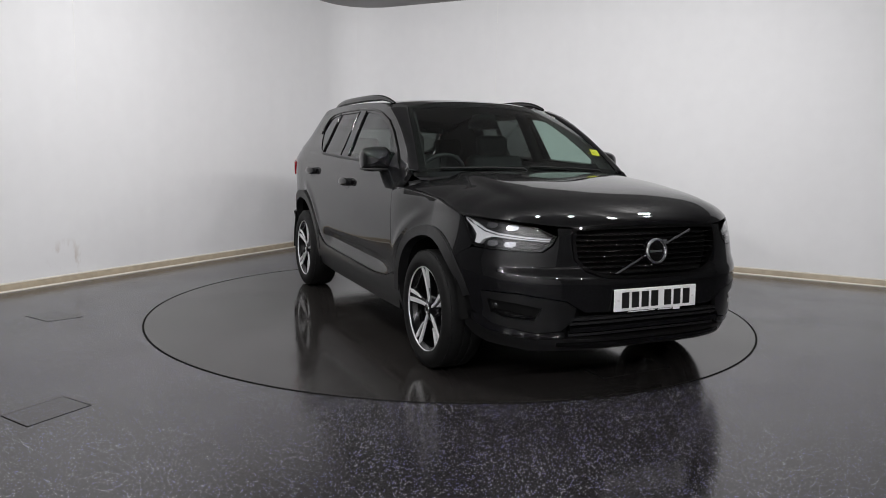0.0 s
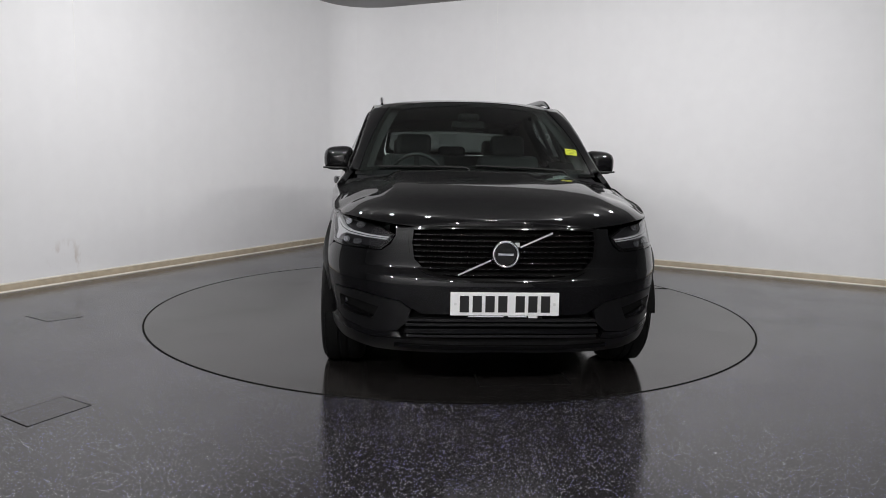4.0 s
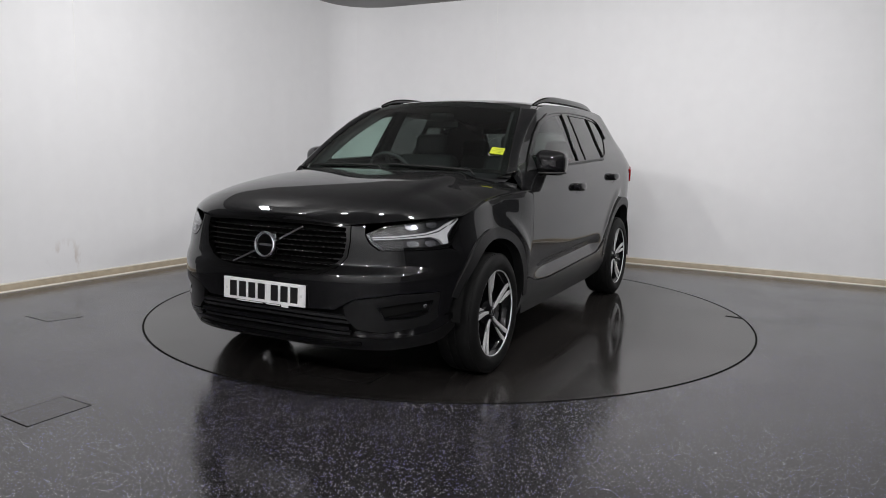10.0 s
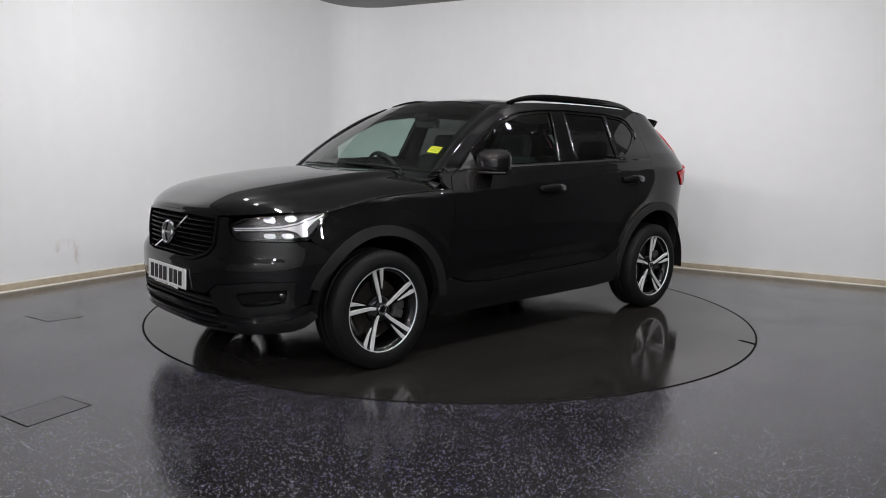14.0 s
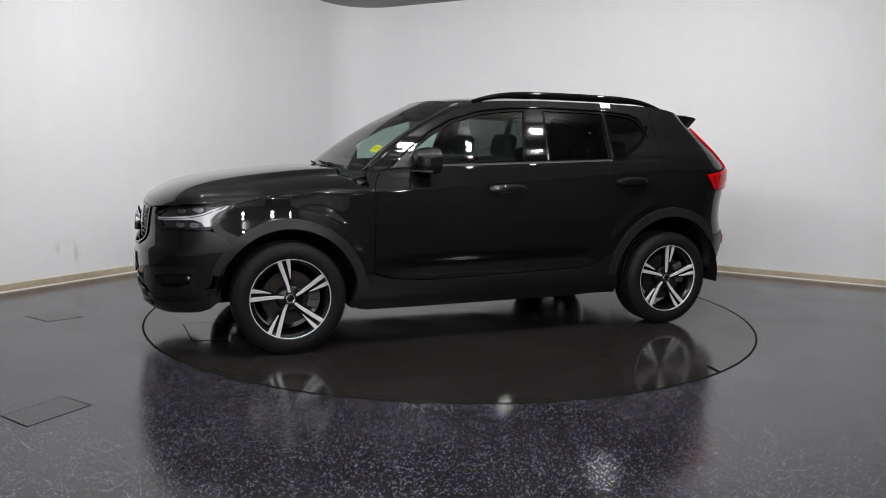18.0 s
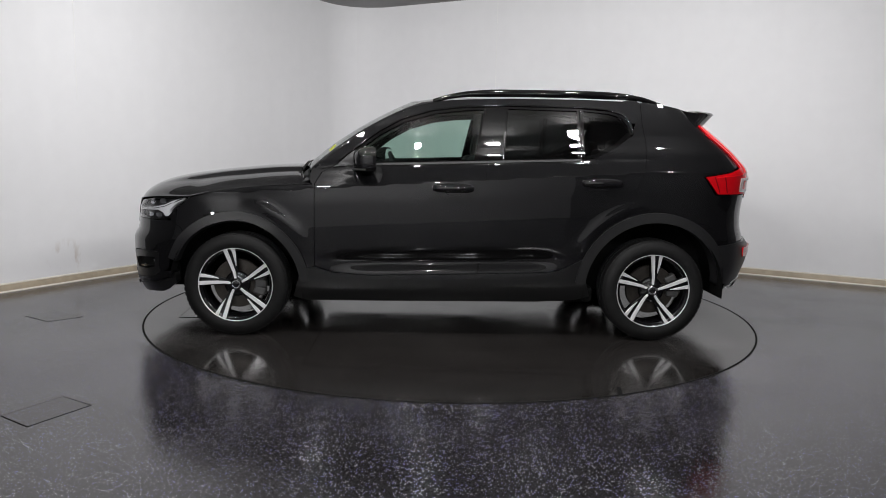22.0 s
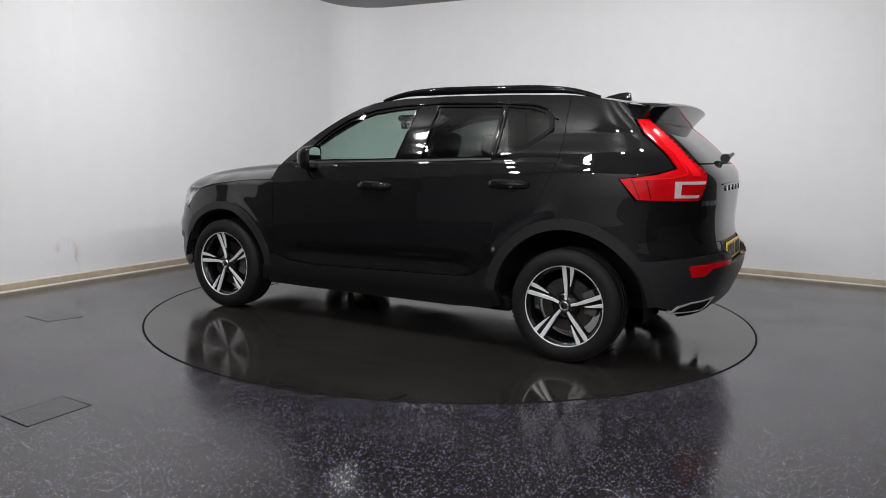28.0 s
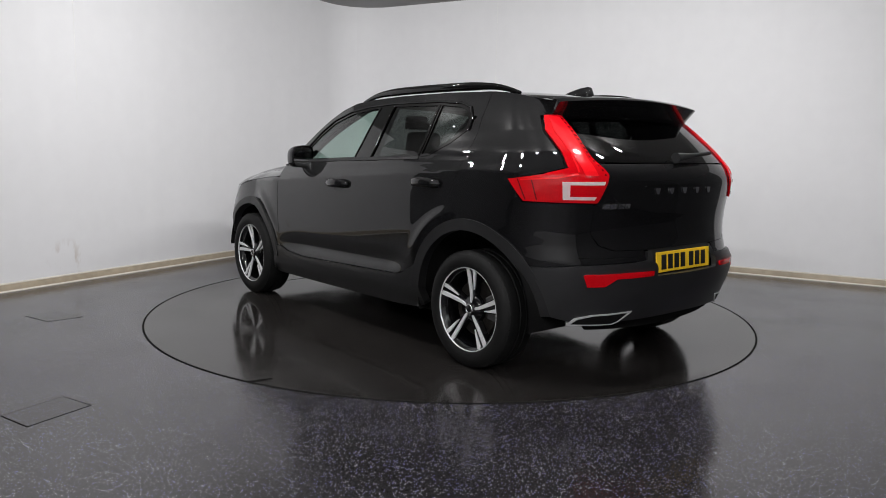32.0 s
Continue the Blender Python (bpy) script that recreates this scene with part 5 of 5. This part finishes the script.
def build_shell():
    """The dark carcass behind the panels, the underbody and the bulkheads."""
    for sd in (1, -1):
        for name, line in (("body_shell", [(0.95, 0.30), (0.90, 0.45), (0.93, 0.60), (1.05, 0.72), (0.95, 0.96), (0.6, 1.08), (-0.9, 1.12), (-1.24, 1.10), (-1.15, 0.85), (-0.95, 0.66), (-0.86, 0.45), (-0.9, 0.30)]),):
            patch(name, line, M_DARK, car, off=-0.028, side=sd, step=0.08, depth=0.0)
    nose = [(UF, 0.84), F(0.45, 0.83), X(1.95, 0.72), X(1.78, 0.72), X(1.76, 0.34), F(0.6, 0.24), (UF, 0.24)]
    patch("nose_shell", whole(nose, UF), M_DARK, car, off=-0.085, step=0.08, depth=0.0)
    tail = [R(0, 1.15), R(0.6, 1.15), R(0.72, 0.95), X(-1.85, 0.9), X(-1.80, 0.40), R(0.5, 0.33), R(0, 0.30)]
    patch("tail_shell", whole(tail, UR), M_DARK, car, off=-0.06, step=0.08, depth=0.0)
    bm = bmesh.new()
    for size, at in (((1.95, 1.62, 0.10), (0.0, 0, 0.285)), ((1.0, 1.0, 0.16), (1.45, 0, 0.33)), ((1.0, 1.0, 0.14), (-1.5, 0, 0.36)),
                     ((0.46, 1.00, 0.20), (1.76, 0, 0.41)), ((0.40, 1.1, 0.4), (1.45, 0, 0.62))):
        box_bm(size, at, 0.02, bm=bm)
    part("underbody", bm, M_DARK, car)


def build_wheel(cx, s, phase):
    """Tyre, black rim with five machined double spokes, brake and bolts; s is the car's side."""
    root_m = Matrix.Translation((cx, s * 0.905, HUB_Z)) @ Matrix.Rotation(0 if s > 0 else math.pi, 4, "Z")
    # local: +y points out; rim barrel
    v, f = lathe([(0.236, 0.0), (0.232, -0.008), (0.224, -0.012), (0.214, -0.020), (0.205, -0.060), (0.200, -0.13), (0.215, -0.19), (0.228, -0.20)], 72)
    wh = link_mesh("wheel", v, f, M_RIMBLK, car, "black five-spoke alloy wheel with machined faces", smooth=True)
    wh.matrix_local = root_m
    v, f = lathe([(0.2335, -0.001), (0.236, 0.003), (0.2383, 0.002), (0.2386, -0.008), (0.2335, -0.012)], 72, closed=True)
    link_mesh("rim_lip", v, f, M_ALLOY, wh, "machined alloy rim lip", smooth=True)
    prof = [(0.234, -0.014), (0.243, 0.006), (0.262, 0.014), (0.290, 0.0135), (0.316, 0.004), (0.330, -0.008), (0.337, -0.022), (0.3395, -0.045), (0.3395, -0.075), (0.333, -0.078), (0.333, -0.088),
            (0.340, -0.091), (0.340, -0.120), (0.333, -0.123), (0.333, -0.133), (0.3395, -0.136), (0.3395, -0.170), (0.336, -0.192), (0.325, -0.208), (0.29, -0.22), (0.25, -0.215), (0.23, -0.20)]
    v, f = lathe([(r if r < 0.25 else 0.25 + (r - 0.25) * 0.927, h) for r, h in prof], 96)
    ty = link_mesh("tyre", v, f, M_TYRE, wh, "black rubber tyre with tread grooves", smooth=True)
    mark_sharp(ty, 38)
    # shoulder blocks
    bm = bmesh.new()
    for i in range(60):
        a = 2 * math.pi * i / 60
        m = Matrix.Rotation(a, 4, "Y") @ Matrix.Translation((0.3185, -0.0215, 0)) @ Matrix.Rotation(radians(-38), 4, "Z")
        box_bm((0.008, 0.032, 0.024), (0, 0, 0), 0.0, m, bm)
    part("tread_block", bm, M_TYRE, ty)["kind"] = "stuff"

    def polar(r, deg, y):
        a = radians(deg)
        return Vector((-r * math.cos(a), y, r * math.sin(a)))
    for k in range(5):
        base = phase + 72 * k
        # (radius, centre angle, half width in metres) of the long and the short face, clockwise from the left side's view
        long_face = [(0.030, -5, 0.0075), (0.075, -2.5, 0.0085), (0.12, 1.0, 0.0104), (0.18, 3.2, 0.0118), (0.2345, 4.4, 0.0128)]
        short_face = [(0.118, -12.2, 0.0012), (0.155, -11.0, 0.0055), (0.195, -9.6, 0.0092), (0.2345, -8.4, 0.0125)]
        under = [(0.030, -4, 0.022), (0.08, -4, 0.020), (0.13, -4, 0.028), (0.18, -3, 0.036), (0.232, -2.0, 0.046)]
        for nm, rows, y1, y0, m in (("spoke", under, -0.016, -0.055, M_RIMBLK), ("spoke_face", long_face, -0.006, -0.020, M_ALLOY), ("spoke_face", short_face, -0.006, -0.020, M_ALLOY)):
            vs, fs = [], []
            for r, da, hw in rows:
                dish = -0.016 * (1 - (r / 0.235) ** 2) * 1.2
                for sg in (1, -1):
                    d = math.degrees(sg * hw / r)
                    for y in (y1, y0):
                        vs.append(polar(r, base + da + d, y + dish))
            for i in range(len(rows) - 1):
                a, b = 4 * i, 4 * (i + 1)
                fs += [(a, b, b + 2, a + 2), (a + 1, a + 3, b + 3, b + 1), (a, a + 1, b + 1, b), (a + 2, b + 2, b + 3, a + 3)]
            fs += [(0, 2, 3, 1), (4 * len(rows) - 4, 4 * len(rows) - 3, 4 * len(rows) - 1, 4 * len(rows) - 2)]
            bm = bmesh.new()
            bv = [bm.verts.new(q) for q in vs]
            for q in fs:
                bm.faces.new([bv[i] for i in q])
            bmesh.ops.recalc_face_normals(bm, faces=bm.faces)
            bmesh.ops.bevel(bm, geom=bm.edges[:], offset=0.0015, segments=1, affect="EDGES")
            part(nm, bm, m, wh)
        v, f = lathe([(0.0001, 0.0), (0.007, 0.0), (0.009, -0.004), (0.009, -0.02)], 10)
        c = polar(0.056, base + 36, -0.036)
        link_mesh("wheel_bolt", [Vector(q) + c for q in v], f, M_CAST, wh, smooth=True)
    v, f = lathe([(0.0001, -0.014), (0.026, -0.015), (0.030, -0.018), (0.033, -0.022), (0.05, -0.030), (0.078, -0.034), (0.082, -0.07)], 40)
    link_mesh("hub", v, f, M_RIMBLK, wh, "", smooth=True)
    v, f = lathe([(0.0195, -0.0145), (0.022, -0.012), (0.027, -0.0125), (0.029, -0.018)], 40)
    link_mesh("hub_cap", v, f, M_CHROME, wh, "chrome-ringed hub cap", smooth=True)
    v, f = lathe([(0.06, -0.075), (0.158, -0.075), (0.160, -0.078), (0.160, -0.10), (0.06, -0.10)], 48)
    d = link_mesh("brake_disc", v, f, M_DISC, wh, "worn steel brake disc", smooth=True)
    mark_sharp(d, 40)
    bm = bmesh.new()
    sx = -1 if cx > 0 else 1
    for i in range(3):
        a = 180 + (18 * (i - 1)) if cx > 0 else 10 + 18 * (i - 1)
        box_bm((0.075, 0.07, 0.052), (0, 0, 0), 0.01, Matrix.Translation(polar(0.148, 180 - a if s < 0 else a - 180 if cx > 0 else a, -0.088)) @ Matrix.Rotation(radians(a), 4, "Y"), bm)
    part("brake_caliper", bm, M_CAST, wh)
    bm = box_bm((0.05, 0.30, 0.05), (0, -0.25, 0), 0.01)
    part("axle_stub", bm, M_DARK, wh)


def build_interior():
    # dashboard and doors' inner sides
    rows = []
    for x, z in ((0.98, 1.035), (0.80, 1.072), (0.62, 1.085), (0.52, 1.06), (0.48, 0.98), (0.50, 0.70)):
        rows.append([Vector((x - 0.05 * v * v, 0.76 * v, z + 0.02 * math.exp(-((v + 0.5) / 0.28) ** 2) * (x < 0.7))) for v in np.linspace(-1, 1, 25)])
    dash = grid_mesh("dashboard", rows, M_DASH, car, "dark soft-touch dashboard")
    part("screen", box_bm((0.015, 0.17, 0.22), (0.49, 0.0, 0.99), 0.006, None), M_GLOSS, dash)
    # steering wheel on the right-hand side
    v, f = lathe([(0.182 + 0.014 * math.cos(a), 0.016 * math.sin(a)) for a in np.linspace(0, 2 * math.pi, 11)[:-1]], 40, closed=True)
    m = Matrix.Translation((0.36, -0.37, 1.02)) @ Matrix.Rotation(radians(-66), 4, "Y") @ Matrix.Rotation(radians(90), 4, "X")
    sw = link_mesh("steering_wheel", [m @ Vector(q) for q in v], f, M_DASH, car, "dark steering wheel", smooth=True)
    bm = box_bm((0.16, 0.05, 0.12), (0, 0, 0), 0.02, m)
    for a in (0, 180, 270):
        box_bm((0.17, 0.018, 0.035), (0, 0, 0), 0.004, m @ Matrix.Rotation(radians(a), 4, "Y") @ Matrix.Translation((0.09, 0, 0)), bm)
    part("spokes", bm, M_DASH, sw)
    # seats
    def seat(x, y, w):
        bm = box_bm((0.52, w, 0.16), (0.06, 0, 0.56), 0.05, None, segs=3)
        box_bm((0.14, w * 0.98, 0.62), (0, 0, 0), 0.055, Matrix.Translation((-0.25, 0, 0.88)) @ Matrix.Rotation(radians(-16), 4, "Y"), bm, 3)
        bmesh.ops.translate(bm, vec=(x, y, 0), verts=bm.verts)
        st = part("seat", bm, M_SEAT, car, "charcoal upholstered seat", smooth=True)
        bm = box_bm((0.10, 0.27, 0.17), (0, 0, 0), 0.045, Matrix.Translation((x - 0.365, y, 1.255)) @ Matrix.Rotation(radians(-10), 4, "Y"), None, 3)
        part("headrest", bm, M_SEAT, st, smooth=True)
        bm = bmesh.new()
        for dy in (-0.06, 0.06):
            box_bm((0.012, 0.012, 0.14), (x - 0.345, y + dy, 1.17), 0.003, bm=bm)
        part("headrest_post", bm, M_SILVER, st)
    seat(0.10, 0.37, 0.50)
    seat(0.10, -0.37, 0.50)
    bm = box_bm((0.50, 1.02, 0.16), (-0.78, 0, 0.58), 0.05, None, segs=3)
    box_bm((0.14, 1.02, 0.60), (0, 0, 0), 0.05, Matrix.Translation((-1.07, 0, 0.88)) @ Matrix.Rotation(radians(-18), 4, "Y"), bm, 3)
    bench = part("rear_bench", bm, M_SEAT, car, "charcoal upholstered rear bench", smooth=True)
    for y in (-0.40, 0.40, 0.0):
        bm = box_bm((0.09, 0.25, 0.15 if y else 0.10), (0, 0, 0), 0.04, Matrix.Translation((-1.17, y, 1.235 if y else 1.20)) @ Matrix.Rotation(radians(-12), 4, "Y"), None, 3)
        part("headrest", bm, M_SEAT, bench, smooth=True)
    part("parcel_shelf", box_bm((0.62, 1.20, 0.03), (-1.55, 0, 1.10), 0.01), M_DASH, car)
    for sd in (1, -1):
        rows = [[Vector((x, sd * (half_width(x, z) - 0.075), z)) for z in (0.45, 0.7, 0.95, 1.10, 1.135)] for x in np.linspace(0.78, -0.80, 16)]
        grid_mesh("door_card", rows, M_DASH, car)
        rows = [[Vector((-0.235 - 0.13 * q - 0.04 * (z - 1.13), sd * (half_width(-0.3, z) - 0.03), z)) for q in (0.0, 1.0)] for z in np.linspace(1.10, 1.54, 8)]
        grid_mesh("pillar_trim", rows, M_LINER, car, thick=0.02)
        rows = [[Vector((screen_edge(q).x - 0.02 - 0.02 * w, sd * (screen_edge(q).y + 0.03 - 0.10 * w), screen_edge(q).z - 0.020 - 0.006 * w)) for w in (0.0, 0.5, 1.0)] for q in np.linspace(0.0, 1.0, 9)]
        grid_mesh("pillar_trim", rows, M_LINER, car, thick=0.01)
    # lining behind the rear quarters
    for sd in (1, -1):
        patch("pillar_trim", [(-1.235, 1.10), (-1.235, 1.51), X(-1.52, 1.47), R(0.60, 1.40), R(0.64, 1.20), R(0.62, 1.10)], M_LINER, car, off=-0.045, side=sd, step=0.06, depth=0.0)
    # inner mirror and camera housing at the windscreen's top
    part("inner_mirror", box_bm((0.03, 0.24, 0.06), (0.27, 0.0, 1.40), 0.012), M_GLOSS, car)
    part("camera_housing", box_bm((0.12, 0.15, 0.05), (0.285, 0.0, 1.452), 0.02, Matrix.Identity(4)), M_DARK, car)
    # sticker on the glass
    st = part("sticker", box_bm((0.001, 0.001, 0.001)), M_STICK, car, "fluorescent yellow paper sticker")
    bm = bmesh.new()
    rgt, upv = Vector((-0.25, 1.0, -0.10)).normalized(), Vector((-0.72, 0.02, 0.69)).normalized()
    cc = screen(0.27, 0.90) + Vector((0.006, 0, 0.006))
    for a, b in ((-1, -1), (1, -1), (1, 1), (-1, 1)):
        bm.verts.new(cc + rgt * 0.042 * a + upv * 0.028 * b)
    bm.faces.new(bm.verts)
    bmesh.ops.solidify(bm, geom=bm.faces[:], thickness=0.001)
    bm.to_mesh(st.data)
    bm.free()
    out = rgt.cross(upv).normalized()
    out = out if out.x > 0 else -out
    for b, w in ((0.45, 0.030), (-0.1, 0.034), (-0.5, 0.022)):
        bm = bmesh.new()
        for i, j in ((-1, -1), (1, -1), (1, 1), (-1, 1)):
            bm.verts.new(cc + rgt * w * i + upv * (0.028 * b + 0.0011 * j) + out * 0.0015)
        bm.faces.new(bm.verts)
        bmesh.ops.solidify(bm, geom=bm.faces[:], thickness=0.0005)
        part("plain_bar", bm, M_INK, st)


build_lamps()
build_top()
for sd in (1, -1):
    build_side(sd)
build_ends()
build_shell()
build_wheel(AXLE, 1, 102)
build_wheel(-AXLE, 1, 88)
build_wheel(AXLE, -1, 100)
build_wheel(-AXLE, -1, 80)
build_interior()


CAR_AT = (0.0576, 0.0826)


def motions():
    rows_table, rows_car = [], []
    for i in range(33):
        turn = pose(0, 0, 0, 0, 0, heading(i))
        rows_table.append((float(i), turn))
        rows_car.append((float(i), turn @ Matrix.Translation((*CAR_AT, 0.002))))
    walk(table, rows_table)
    walk(car, rows_car)


motions()
